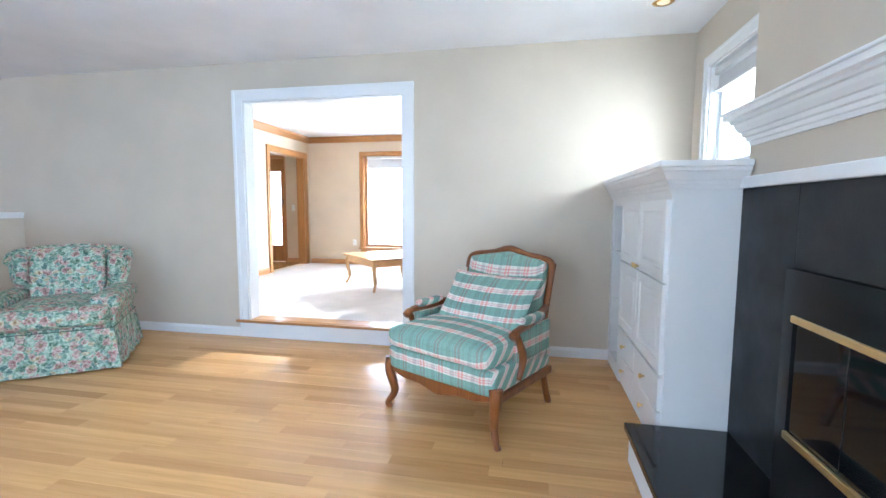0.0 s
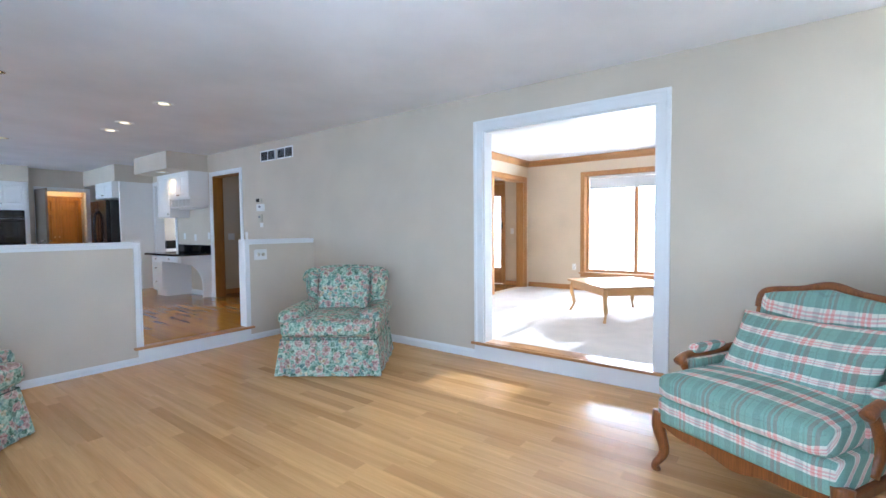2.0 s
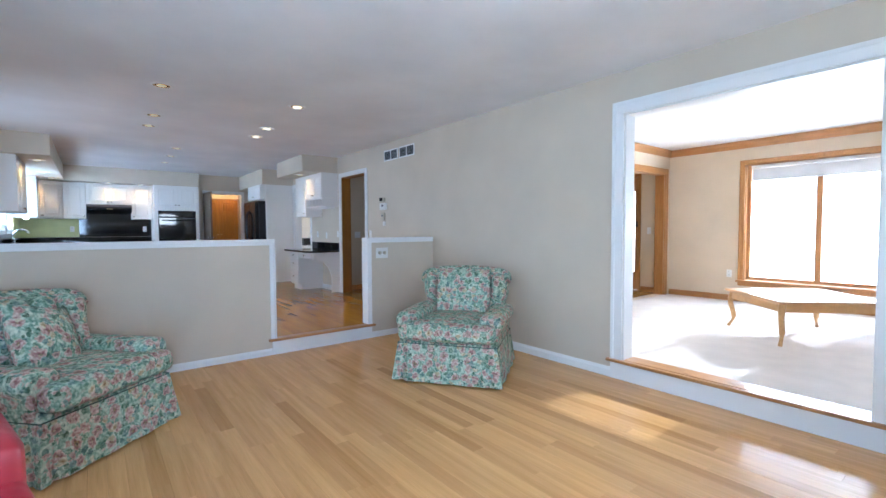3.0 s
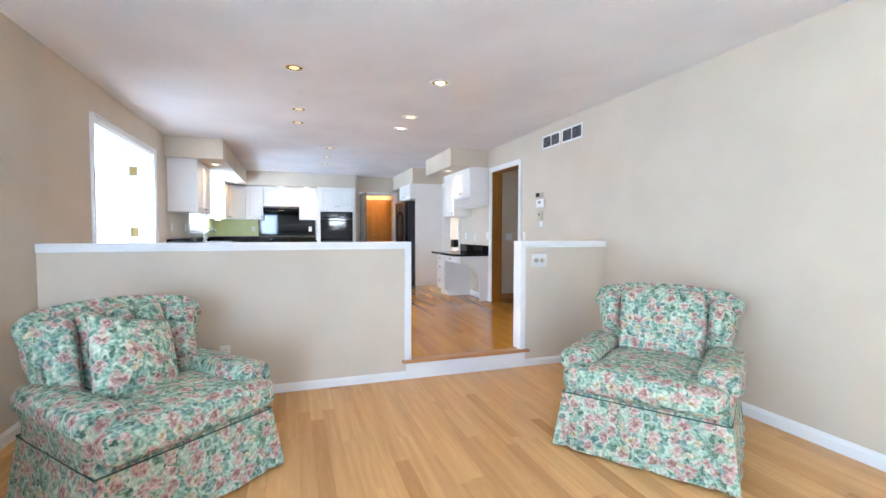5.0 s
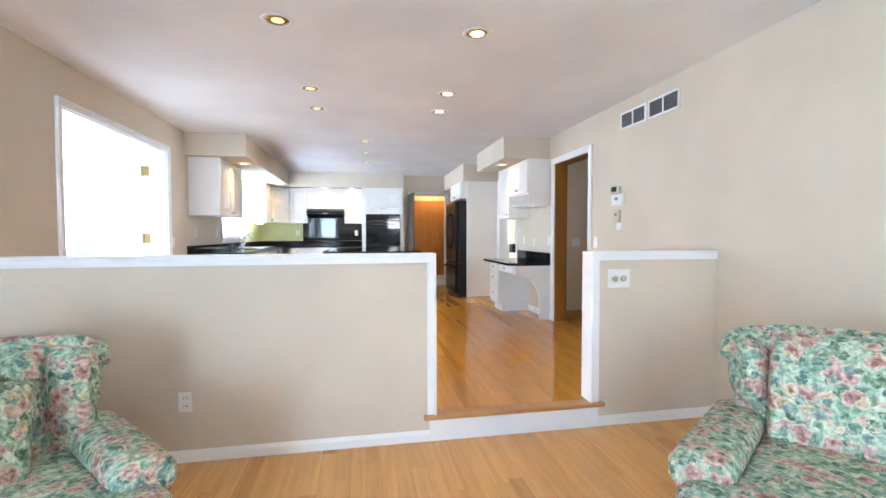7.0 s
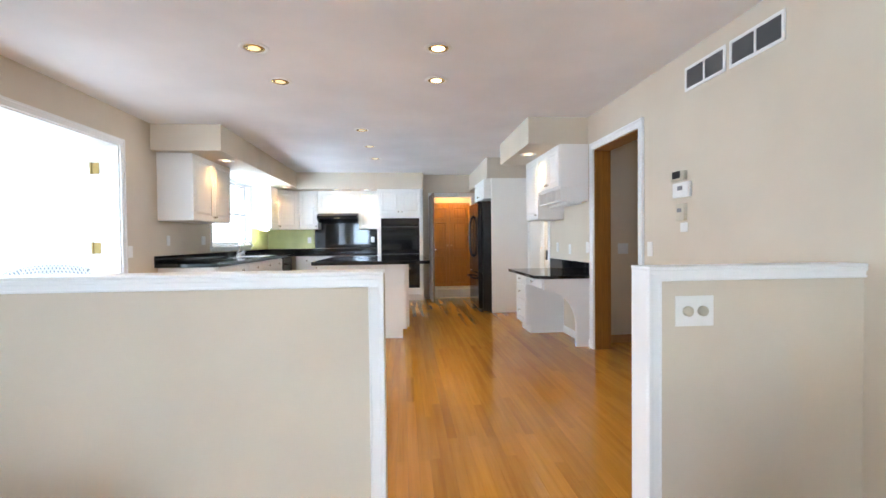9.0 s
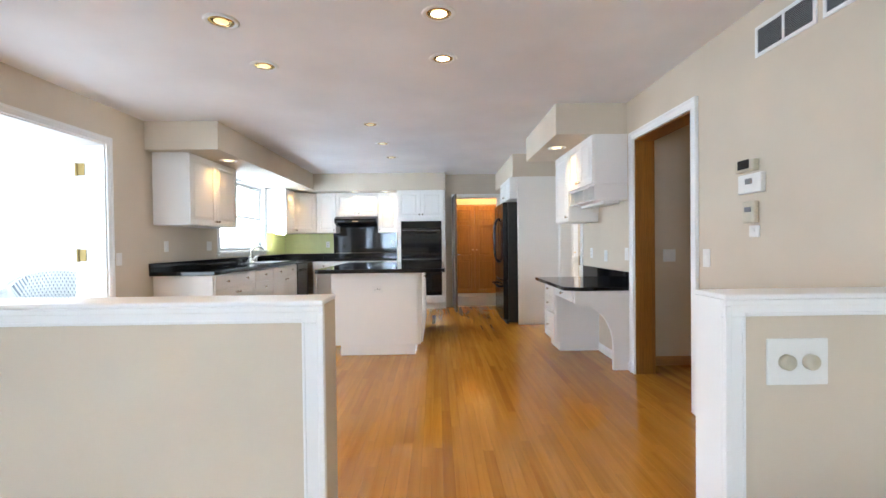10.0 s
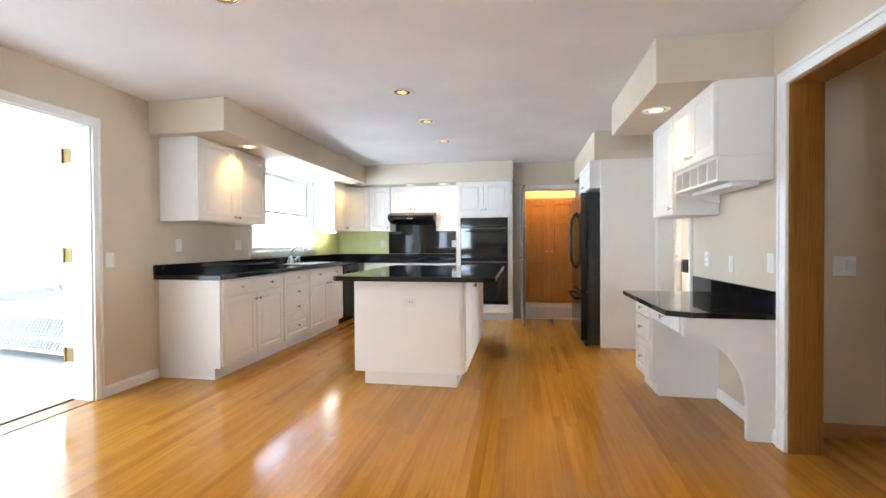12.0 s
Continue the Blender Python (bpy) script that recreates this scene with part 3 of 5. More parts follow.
half_wall("half_wall_south", YS, 2.53, 1, "beige half wall with a white cap and casing")
half_wall("half_wall_north", 3.622, Y, -1, "short beige half wall with a white cap and casing")


# ---- windows and doors ----
def sash_window(name, m, w, h, panes, mat, label):
    """A glazed window in local x 0 to w, z 0 to h; stiles and rails 45 mm, glass at y 0."""
    root = thing(name, m, label, "window", kind="structure")
    e = 0.05
    part("window_frame", boxes((0, e, -0.02, 0.03, 0, h), (w - e, w, -0.02, 0.03, 0, h), (e, w - e, -0.02, 0.03, 0, e), (e, w - e, -0.02, 0.03, h - e, h)), mat, root)
    step = (w - 2 * e) / panes
    for i in range(panes):
        if i:
            x = e + i * step
            part("mullion", box(x - 0.035, x + 0.035, -0.018, 0.028, e, h - e, 0.002), mat, root)
        g = part("pane", box(e + i * step + 0.002, e + (i + 1) * step - 0.002, 0.003, 0.007, e + 0.001, h - e - 0.001), GLASS, root)
        g.visible_shadow = False
    return root


w1 = sash_window("window_1", pose(-3.628, 8.88, 0.335), 1.696, 1.715, 2, OAK, "oak-framed double window, bright outside")
w2 = sash_window("window_2", pose(-10.632, -0.14, 1.092, 0, 0, 180), 1.506, 1.015, 1, TRIM, "white-framed window over the sink")
part("meeting_rail", box(0.05, 1.456, -0.03, 0.025, 0.49, 0.53, 0.002), TRIM, w2)
w3 = sash_window("window_3", pose(XE + 0.08, 4.258, 1.362, 0, 0, -90), 0.826, 0.706, 1, TRIM, "white high window beside the chimney breast")
w4 = sash_window("window_4", pose(-0.962, -0.14, 0.102, 0, 0, 180), 2.476, 1.936, 2, TRIM, "white-framed wide window")
w6 = sash_window("window_6", pose(XE + 0.08, 0.878, 0.112, 0, 0, -90), 0.836, 1.926, 1, TRIM, "white tall window beside the chimney breast")
# unseen window added only to let light into the dining room
w5 = sash_window("added_window_5", pose(-12.99, 8.88, 0.555), 1.58, 1.485, 2, OAK, "unseen oak-framed window added to light the dining room")


def blind(name, m, w, drop, slats, label):
    """A raised slatted blind: headrail, gathered slats and a bottom rail."""
    root = thing(name, m, label, "blind")
    part("headrail", box(0, w, -0.03, 0.02, -0.045, 0, 0.004), SHADE, root)
    for i in range(slats):
        z = -0.05 - (drop - 0.07) * (i + 0.5) / slats
        part("slat", shift(prism([(-0.006, -0.0125), (-0.003, -0.0125), (0.007, 0.0105), (0.004, 0.0105)], "x", 0.005, w - 0.005), 0, 0, z), SHADE, root)
    part("bottom_rail", box(0.003, w - 0.003, -0.025, 0.018, -drop, -drop + 0.018, 0.003), SHADE, root)
    return root


blind("window_blind", pose(-3.57, 8.84, 2.045), 1.58, 0.23, 9, "white slatted blind drawn up in the oak window")
blind("window_blind", pose(XE + 0.045, 4.24, 2.055, 0, 0, -90), 0.79, 0.16, 6, "white slatted blind drawn up in the high window")

# added glowing sheets outside the windows: overexposed daylight, hiding the lawn
BACKDROP_GLOW = glowing("backdrop_glow", (0.90, 0.95, 1.0), 1.7)
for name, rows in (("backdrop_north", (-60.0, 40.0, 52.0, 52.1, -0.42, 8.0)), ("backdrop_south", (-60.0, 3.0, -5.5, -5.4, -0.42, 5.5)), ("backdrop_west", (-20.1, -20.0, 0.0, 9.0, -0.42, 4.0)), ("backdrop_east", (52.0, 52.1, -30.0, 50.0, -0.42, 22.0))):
    tagged(link(name, boxes(rows), BACKDROP_GLOW), "added glowing sheet standing in for overexposed daylight outside", "backdrop", kind="structure")


def french_leaf(m, label):
    """A glazed garden door leaf, hinged at x 0, 0.86 wide."""
    root = thing("french_door", m, label, "door")
    w, h, s = 0.86, 2.05, 0.11
    part("door_frame", boxes((0, s, 0, 0.04, 0, h), (w - s, w, 0, 0.04, 0, h), (s, w - s, 0, 0.04, 0, 0.24), (s, w - s, 0, 0.04, h - s, h)), TRIM, root)
    for i in (1, 2):
        x = s + (w - 2 * s) * i / 3
        part("muntin", box(x - 0.011, x + 0.011, 0.008, 0.032, 0.24, h - s), TRIM, root)
    for i in range(1, 5):
        z = 0.24 + (h - s - 0.24) * i / 5
        part("muntin", box(s, w - s, 0.010, 0.030, z - 0.011, z + 0.011), TRIM, root)
    g = part("pane", box(s, w - s, 0.018, 0.022, 0.24, h - s), GLASS, root)
    g.visible_shadow = False
    for z in (0.28, 1.037, 1.79):
        part("hinge", boxes((-0.026, -0.0225, -0.075, -0.012, z, z + 0.105), (-0.034, -0.018, -0.012, 0.004, z - 0.004, z + 0.109)), AGED_BRASS, root, "aged brass butt hinge")
    return root


french_leaf(pose(-8.62, -0.305, 0.012, 0, 0, 180), "white glazed garden door folded back outside")
french_leaf(pose(-6.80, -0.305, 0.012, 0, 0, 180) @ Matrix.Diagonal((-1, 1, 1, 1)), "white glazed garden door folded back outside")

# the porch beyond the double door
tagged(link("threshold_garden_door", box(-8.598, -6.822, -0.225, YS, 0.0005, 0.005, 0.002), OAK_H), "oak threshold board of the garden door", "threshold", kind="structure")
tagged(link("sill_garden_door", box(-8.598, -6.822, -0.252, -0.226, -0.05, 0.012, 0.003), SUBFLOOR), "dark metal sill of the garden door", "threshold", kind="structure")
tagged(link("porch_floor", box(-13.4, -4.4, -5.2, -0.252, -0.4, -0.02), PALE), "pale painted porch floor", "floor", kind="structure")
tagged(link("porch_wall", box(-13.4, -4.4, -4.6, -4.5, -0.02, 0.45), PALE), "low pale porch wall", "wall", kind="structure")


def wicker_sofa(m):
    root = thing("wicker_sofa", m, "white lattice wicker sofa on the porch", "sofa")
    w, d = 1.7, 0.75
    part("seat", soft(w - 0.16, d - 0.1, 0.12, 0.04, (0, 0, 0.02), 7, Matrix.Translation((0, 0.05, 0.50))), PALE, root, "", True)
    part("seat_rim", box(-w / 2 + 0.06, w / 2 - 0.06, -d / 2, -d / 2 + 0.05, 0.45, 0.49, 0.015), WICKER, root)
    part("middle_rim", box(-w / 2 + 0.06, w / 2 - 0.06, -d / 2, -d / 2 + 0.05, 0.215, 0.25, 0.012), WICKER, root)
    arch = [(-w / 2, 0.62)] + [(-w / 2 * math.cos(math.pi * i / 16), 0.66 + 0.26 * math.sin(math.pi * i / 16)) for i in range(17)] + [(w / 2, 0.62)]
    part("back_rim", tube([(x, d / 2, z) for x, z in arch], 0.03), WICKER, root, "", True)
    # grey sheet behind the lattice, in place of real shade
    part("back_panel", prism([(x * 0.96, z - 0.02) for x, z in arch] + [(w / 2 * 0.96, 0.36), (-w / 2 * 0.96, 0.36)], "y", d / 2 + 0.03, d / 2 + 0.05), WEAVE_SHADE, root, "grey backing painted as the shade inside the white wicker")
    for i in range(30):
        x0 = -w / 2 + 0.06 + i * (w - 0.12) / 29
        for s in (-1, 1):
            x1 = max(-w / 2 + 0.02, min(w / 2 - 0.02, x0 + s * 0.40))
            top = 0.66 + 0.26 * math.sqrt(max(0, 1 - (x1 / (w / 2)) ** 2))
            part("strand", tube([(x0, d / 2 + 0.004 * s, 0.34), ((x0 + x1) / 2, d / 2 + 0.012 * s, (0.34 + top) / 2), (x1, d / 2, top)], 0.010, 5), WICKER, root)
            x2 = max(-w / 2 + 0.06, min(w / 2 - 0.06, x0 + s * 0.17))
            x3 = max(-w / 2 + 0.06, min(w / 2 - 0.06, x0 + s * 0.10))
            part("strand", tube([(x0, -d / 2 + 0.02 + 0.006 * s, 0.455), (x2, -d / 2 + 0.02 + 0.006 * s, 0.245)], 0.010, 5), WICKER, root)
            part("strand", tube([(x0, -d / 2 + 0.02 + 0.006 * s, 0.22), (x3, -d / 2 + 0.02 + 0.006 * s, 0.10)], 0.010, 5), WICKER, root)
    for s in (-1, 1):
        part("arm", tube(curve_points([(s * w / 2, d / 2, 0.64), (s * (w / 2 + 0.02), 0, 0.62), (s * w / 2, -d / 2, 0.58), (s * w / 2, -d / 2 + 0.03, 0.36)], 5), 0.035), WICKER, root, "", True)
        part("side_panel", box(s * (w / 2 - 0.03), s * (w / 2), -d / 2 + 0.05, d / 2 - 0.03, 0.1, 0.56, 0.01), WICKER, root)
        for y in (-d / 2 + 0.03, d / 2 - 0.03):
            part("leg", tube([(s * (w / 2 - 0.03), y, 0), (s * (w / 2 - 0.03), y, 0.4)], 0.028), WICKER, root)
    part("lower_rim", box(-w / 2 + 0.06, w / 2 - 0.06, -d / 2, -d / 2 + 0.05, 0.08, 0.12, 0.012), WICKER, root)
    # grey block behind the front lattice, coloured as the shaded inside
    part("skirt", box(-w / 2 + 0.08, w / 2 - 0.08, -d / 2 + 0.07, d / 2 - 0.05, 0.10, 0.45, 0.01), WEAVE_SHADE, root, "grey backing painted as the shade inside the white wicker")


wicker_sofa(pose(-9.98, -2.0, -0.02, 0, 0, 80))


# front door and foyer
fd = thing("front_door", pose(-5.295, 8.86, 0.01), "oak front door with a tall bright glass panel", "door")
part("door_frame", boxes((-0.89, -0.80, 0, 0.045, 0, 2.03), (-0.10, -0.01, 0, 0.045, 0, 2.03), (-0.80, -0.10, 0, 0.045, 0, 0.32), (-0.80, -0.10, 0, 0.045, 1.78, 2.03)), OAK, fd)
g = part("pane", box(-0.80, -0.10, 0.018, 0.024, 0.32, 1.78), GLASS, fd)
g.visible_shadow = False
part("lock_plate", box(-0.085, -0.025, -0.008, 0.0, 1.14, 1.24, 0.003), DARK, fd, "dark lock plate")
part("door_handle", tube(curve_points([(-0.07, 0.0, 1.02), (-0.07, -0.05, 1.02), (-0.12, -0.06, 1.02), (-0.18, -0.055, 1.015)], 4), 0.009), BRASS, fd, "", True)


def panel_leaf(parent, name, x0, x1, y, z0, z1, rows, mat):
    """A stile-and-rail leaf seen from -y, its fields set back between the stiles, in local x-z."""
    s, h = 0.07, z1 - z0
    free = h - s * (len(rows) + 1)
    bars = [(x0, x0 + s, y, y + 0.03, z0, z1), (x1 - s, x1, y, y + 0.03, z0, z1), (x0 + s, x1 - s, y, y + 0.03, z0, z0 + s)]
    cells, at = [], z0 + s
    for r in rows:
        ph = free * r / sum(rows)
        cells.append((at, ph))
        bars.append((x0 + s, x1 - s, y, y + 0.03, at + ph, at + ph + s))
        at += ph + s
    leaf = part(name, boxes(*bars), mat, parent)
    for at, ph in cells:
        part("panel", shift(raised_door(x1 - x0 - 2 * s, ph, 0.012, 0.012), x0 + s, y + 0.012, at), mat, leaf)
    return leaf


# oak bifold doors at the end of the back vestibule
bif = thing("bifold_door", pose(-13.43, 3.14, 0.172, 0, 0, 90), "golden oak bifold door with raised panels", "door")
for i in range(2):
    leaf = panel_leaf(bif, "leaf", 0.004 + i * 0.44, 0.441 + i * 0.44, 0.0, 0.0, 1.72, (1.9, 1.9, 0.75), DOOR_OAK)
    knob(leaf, 0.40 if i == 0 else 0.48, 0.86, 0.0, BRASS)
tagged(link("vestibule_step", box(-13.5, -12.95, 3.10, 4.06, -0.2, 0.165, 0.006), TRIM), "white painted step behind the doorway", "step", kind="structure")
tagged(link("vestibule_header", box(-13.5, -13.45, 3.10, 4.06, 1.895, 1.925, 0.003), OAK_Y), "oak header over the bifold doors", "trim", kind="structure")
vl = thing("vestibule_lamp", pose(-13.2, 3.58, ZC), "small warm ceiling lamp in the vestibule", "lamp")
part("base", lathe([(0.09, -0.02), (0.10, -0.005), (0.10, -0.001)], 24), BRASS, vl, "", True)
part("bowl", lathe([(0.01, -0.10), (0.07, -0.085), (0.10, -0.05), (0.095, -0.02)], 24), glowing("warm_bowl_glow", (1.0, 0.66, 0.27), 46.0), vl, "", True)

# open back door seen on edge
bd = thing("back_door", pose(-12.80, 3.115, 0.01, 0, 0, 2), "grey-brown door standing open on edge beside the oven", "door")
part("slab", box(0.01, 0.70, 0.0, 0.035, 0, 1.98, 0.003), GREY_DOOR, bd)
for s in (-1, 1):
    y = 0.0 if s < 0 else 0.035
    part("door_handle", tube([(0.64, y, 0.96), (0.64, y + s * 0.05, 0.96), (0.55, y + s * 0.055, 0.96)], 0.009), STEEL, bd, "steel lever", True)


# ---- wall fittings ----
def plate(m, w, h, kind, label, category):
    root = thing(kind, m, label, category)
    part("cover", box(-w / 2, w / 2, -0.006, 0, -h / 2, h / 2, 0.002), PLATE, root)
    return root


def outlet(m):
    r = plate(m, 0.072, 0.115, "wall_outlet", "white double wall outlet", "outlet")
    for z in (-0.022, 0.022):
        part("socket", box(-0.017, 0.017, -0.009, -0.006, z - 0.014, z + 0.014, 0.003), PLATE, r)
        for x in (-0.007, 0.007):
            part("slot", box(x - 0.0016, x + 0.0016, -0.0096, -0.0088, z - 0.004, z + 0.006), DARK, r)


def switch(m, n=1):
    r = plate(m, 0.072 + 0.046 * (n - 1), 0.115, "light_switch", "white rocker light switch plate" if n == 1 else "white double light switch plate", "switch")
    for i in range(n):
        x = (i - (n - 1) / 2) * 0.046
        part("rocker", box(x - 0.016, x + 0.016, -0.010, -0.006, -0.033, 0.033, 0.002), PLATE, r)


switch(pose(-7.495, Y, 1.055))
switch(pose(-8.70, Y, 1.05))
switch(pose(-9.20, Y, 1.02))
outlet(pose(-9.62, Y, 1.04))
switch(pose(-8.80, 5.015, 1.03, 0, 0, 90), 2)
switch(pose(-8.75, YS, 1.06, 0, 0, 180))
switch(pose(-9.46, YS, 1.17, 0, 0, 180))
switch(pose(-10.35, YS, 1.17, 0, 0, 180), 2)
outlet(pose(XH, 1.084, 0.185, 0, 0, 90))
outlet(pose(-3.83, 8.8, 0.42))
outlet(pose(-13.19, 0.75, 1.17, 0, 0, 90))
outlet(pose(-13.19, 2.0, 1.17, 0, 0, 90))
outlet(pose(-12.45, YS, 1.17, 0, 0, 180))
switch(pose(-5.1, 8.8, 1.08))
dim = plate(pose(XH, 3.81, 0.842, 0, 0, 90), 0.165, 0.125, "dimmer_switch", "white double dimmer plate with cream round knobs", "switch")
for x in (-0.032, 0.032):
    part("dial", lathe([(0.021, 0), (0.021, 0.012), (0.016, 0.018), (0.002, 0.019)], 18, Matrix.Translation((x, -0.006, 0)) @ pose(0, 0, 0, 90)), TAN, dim, "cream round dial", True)


def wall_box(name, x, z, w, h, d, body, face, fw, fh, label, category):
    root = thing(name, pose(x, Y, z), label, category)
    part("housing", box(-w / 2, w / 2, -d, 0, -h / 2, h / 2, 0.006), body, root)
    part("display", box(-fw / 2, fw / 2, -d - 0.003, -d + 0.001, -fh / 2 + h * 0.12, fh / 2 + h * 0.12, 0.002), face, root)
    return root


wall_box("sensor_box", -7.105, 1.575, 0.15, 0.065, 0.035, TAN, DARK, 0.09, 0.05, "small grey and almond wall sensor", "sensor")
wall_box("thermostat", -7.07, 1.475, 0.18, 0.105, 0.03, PLATE, GREYP, 0.055, 0.03, "white digital wall thermostat", "thermostat")
wall_box("remote_control", -7.08, 1.32, 0.095, 0.12, 0.028, TAN, GREYP, 0.05, 0.028, "almond remote control in a wall holder", "remote control")
wall_box("wall_button", -7.06, 1.215, 0.075, 0.065, 0.012, PLATE, PLATE, 0.02, 0.02, "small white wall button", "switch")

# return air vents
for x0 in (-7.05, -6.63):
    vent = thing("air_vent", pose(x0, Y, 2.145), "white return air grille with dark slots", "air vent", "return vents")
    part("frame", boxes((0, 0.385, -0.008, 0, 0, 0.018), (0, 0.385, -0.008, 0, 0.142, 0.16), (0, 0.018, -0.008, 0, 0.018, 0.142), (0.367, 0.385, -0.008, 0, 0.018, 0.142), (0.185, 0.2, -0.008, 0, 0.018, 0.142)), TRIM, vent)
    part("backing", box(0.018, 0.367, -0.0025, -0.001, 0.018, 0.142), DARK, vent)
    for i in range(14):
        z = 0.022 + i * 0.0086
        part("slat", boxes((0.018, 0.185, -0.0065, -0.003, z, z + 0.003), (0.2, 0.367, -0.0065, -0.003, z, z + 0.003)), GREYP, vent)


# ---- recessed lights ----
def downlight(x, y, z, lit):
    root = thing("recessed_light", pose(x, y, z), "round recessed ceiling light, lit warm" if lit else "round recessed ceiling light with a gold reflector", "ceiling light", "recessed lights")
    part("trim_ring", lathe([(0.068, -0.001), (0.070, -0.006), (0.092, -0.005), (0.095, -0.0008)], 28), TRIM, root, "", True)
    part("reflector", lathe([(0.001, -0.0016), (0.045, -0.0018), (0.067, -0.0022), (0.068, -0.001)], 28), GOLD, root, "gold reflector", True)
    part("bulb", lathe([(0.001, -0.008), (0.030, -0.007), (0.046 if lit else 0.040, -0.0026)], 24), GLOW if lit else GLOW_OFF, root, "glowing bulb", True)


for x, y, lit in ((-5.92, 1.605, 0), (-5.88, 2.82, 1), (-7.17, 1.66, 0), (-7.10, 2.87, 1), (-7.79, 1.66, 0), (-7.69, 2.90, 1), (-9.33, 2.16, 0), (-10.22, 2.18, 0), (-11.12, 2.195, 0), (0.29, 3.99, 0)):
    downlight(x, y, ZC, lit)
    if x < -5:
        # unlit fittings get this spot too, added as warm fill for the kitchen
        spot(x, y, ZC - 0.02, 9, x, y, 0, 130)
for x, y, z, tx, ty, tz in ((-9.74, 0.49, 2.135, -9.74, 0.32, 1.5), (-12.42, 0.49, 2.135, -12.42, 0.32, 1.5), (-12.70, 1.37, 2.115, -12.85, 1.37, 1.5), (-12.70, 1.92, 2.115, -12.85, 1.92, 1.5), (-9.25, 4.09, 2.14, -9.25, 4.26, 1.5)):
    downlight(x, y, z, 1)
    spot(x, y, z - 0.02, 9.0 if x < -12.5 else 11.0, tx, ty, tz, 125)
downlight(-11.37, 0.45, 2.135, 1)


# ---- kitchen cabinets ----
def cabinet(m, label, w, d, z0, z1, fronts, toe=False, group=""):
    """A cabinet unit from local x 0 to w, front at y 0, back at y d. fronts: name, x, z, w, h, knobs."""
    root = thing("kitchen_cabinet", m, label, "cabinet", group)
    if toe:
        part("body", boxes((0, w, 0, d, z0 + 0.1, z1), (0.0, w, 0.055, d, z0, z0 + 0.1)), CAB, root)
    else:
        part("body", box(0, w, 0, d, z0, z1, 0.002), CAB, root)
    for name, x, z, fw, fh, knobs in fronts:
        front(root, name, x, z, fw, fh, knobs)
    return root


def two_doors(w, z0, z1, low=True):
    h, dw = z1 - z0 - 0.012, w / 2 - 0.006
    kz = 0.05 if low else h - 0.05
    return [("door", 0.004, z0 + 0.006, dw, h, [(dw - 0.03, kz)]), ("door", w / 2 + 0.002, z0 + 0.006, dw, h, [(0.03, kz)])]


def one_door(w, z0, z1, side, low=True):
    h, dw = z1 - z0 - 0.012, w - 0.008
    return [("door", 0.004, z0 + 0.006, dw, h, [(0.03 if side < 0 else dw - 0.03, 0.05 if low else h - 0.05)])]


S180 = lambda x: pose(x, 0.55, 0, 0, 0, 180)
cabinet(S180(-9.215), "white base cabinet with a wide drawer over two doors", 1.02, 0.60, 0.0, 0.87,
        [("drawer", 0.02, 0.72, 0.99, 0.135, [(0.25, 0.068), (0.74, 0.068)])] + [("door", 0.02 + i * 0.5, 0.112, 0.49, 0.60, [(0.46 if i == 0 else 0.03, 0.54)]) for i in range(2)], True)
cabinet(S180(-10.235), "white drawer base cabinet with four drawers", 0.60, 0.60, 0.0, 0.87,
        [("drawer", 0.01, z, 0.58, h, [(0.29, h / 2)]) for z, h in ((0.72, 0.135), (0.55, 0.16), (0.375, 0.165), (0.112, 0.253))], True)
cabinet(S180(-10.835), "white sink base cabinet with two doors", 1.03, 0.60, 0.0, 0.87,
        [("drawer", 0.01, 0.72, 1.01, 0.135, [(0.25, 0.068), (0.76, 0.068)])] + [("door", 0.01 + i * 0.507, 0.112, 0.50, 0.60, [(0.46 if i == 0 else 0.04, 0.55)]) for i in range(2)], True)
tagged(link("toe_kick_vent", box(-11.2, -11.62, 0.495, 0.502, 0.02, 0.085, 0.002), TRIM), "white toe-kick heating vent", "air vent")
dw = thing("dishwasher", pose(-11.868, 0.55, 0, 0, 0, 180), "black built-in dishwasher under the worktop", "dishwasher")
part("body", boxes((0.005, 0.60, 0, 0.58, 0.1, 0.87), (0.005, 0.60, 0.06, 0.58, 0.0, 0.1)), BLACK, dw)
part("door", box(0.008, 0.597, -0.025, 0.0, 0.115, 0.74, 0.006), BLACK, dw)
part("control_panel", box(0.008, 0.597, -0.03, 0.0, 0.745, 0.865, 0.006), BLACK_GLASS, dw, "glossy black control panel")
part("handle", box(0.12, 0.48, -0.045, -0.03, 0.75, 0.77, 0.005), BLACK, dw)
B90 = lambda y, x=-12.60: pose(x, y, 0, 0, 0, 90)
cabinet(B90(0.62), "white corner base cabinet", 0.42, 0.60, 0.0, 0.87, [("drawer", 0.005, 0.72, 0.41, 0.135, [(0.2, 0.068)])] + [("door", 0.005, 0.112, 0.41, 0.60, [(0.37, 0.54)])], True)
cabinet(B90(1.04), "white base cabinet below the cooktop", 1.085, 0.60, 0.0, 0.87, [("drawer", 0.005, 0.72, 1.07, 0.135, [(0.3, 0.068), (0.78, 0.068)])] + [("door", 0.005 + i * 0.54, 0.112, 0.53, 0.60, [(0.5 if i == 0 else 0.03, 0.54)]) for i in range(2)], True)

# wall cabinets
cabinet(pose(-9.25, 0.30, 0, 0, 0, 180), "white wall cabinet with two doors lit by a downlight", 1.07, 0.36, 1.39, 2.134, two_doors(1.07, 1.39, 2.134))
cabinet(pose(-12.20, 0.28, 0, 0, 0, 180), "white narrow wall cabinet beside the window", 0.44, 0.34, 1.38, 2.134, one_door(0.44, 1.38, 2.134, 1))
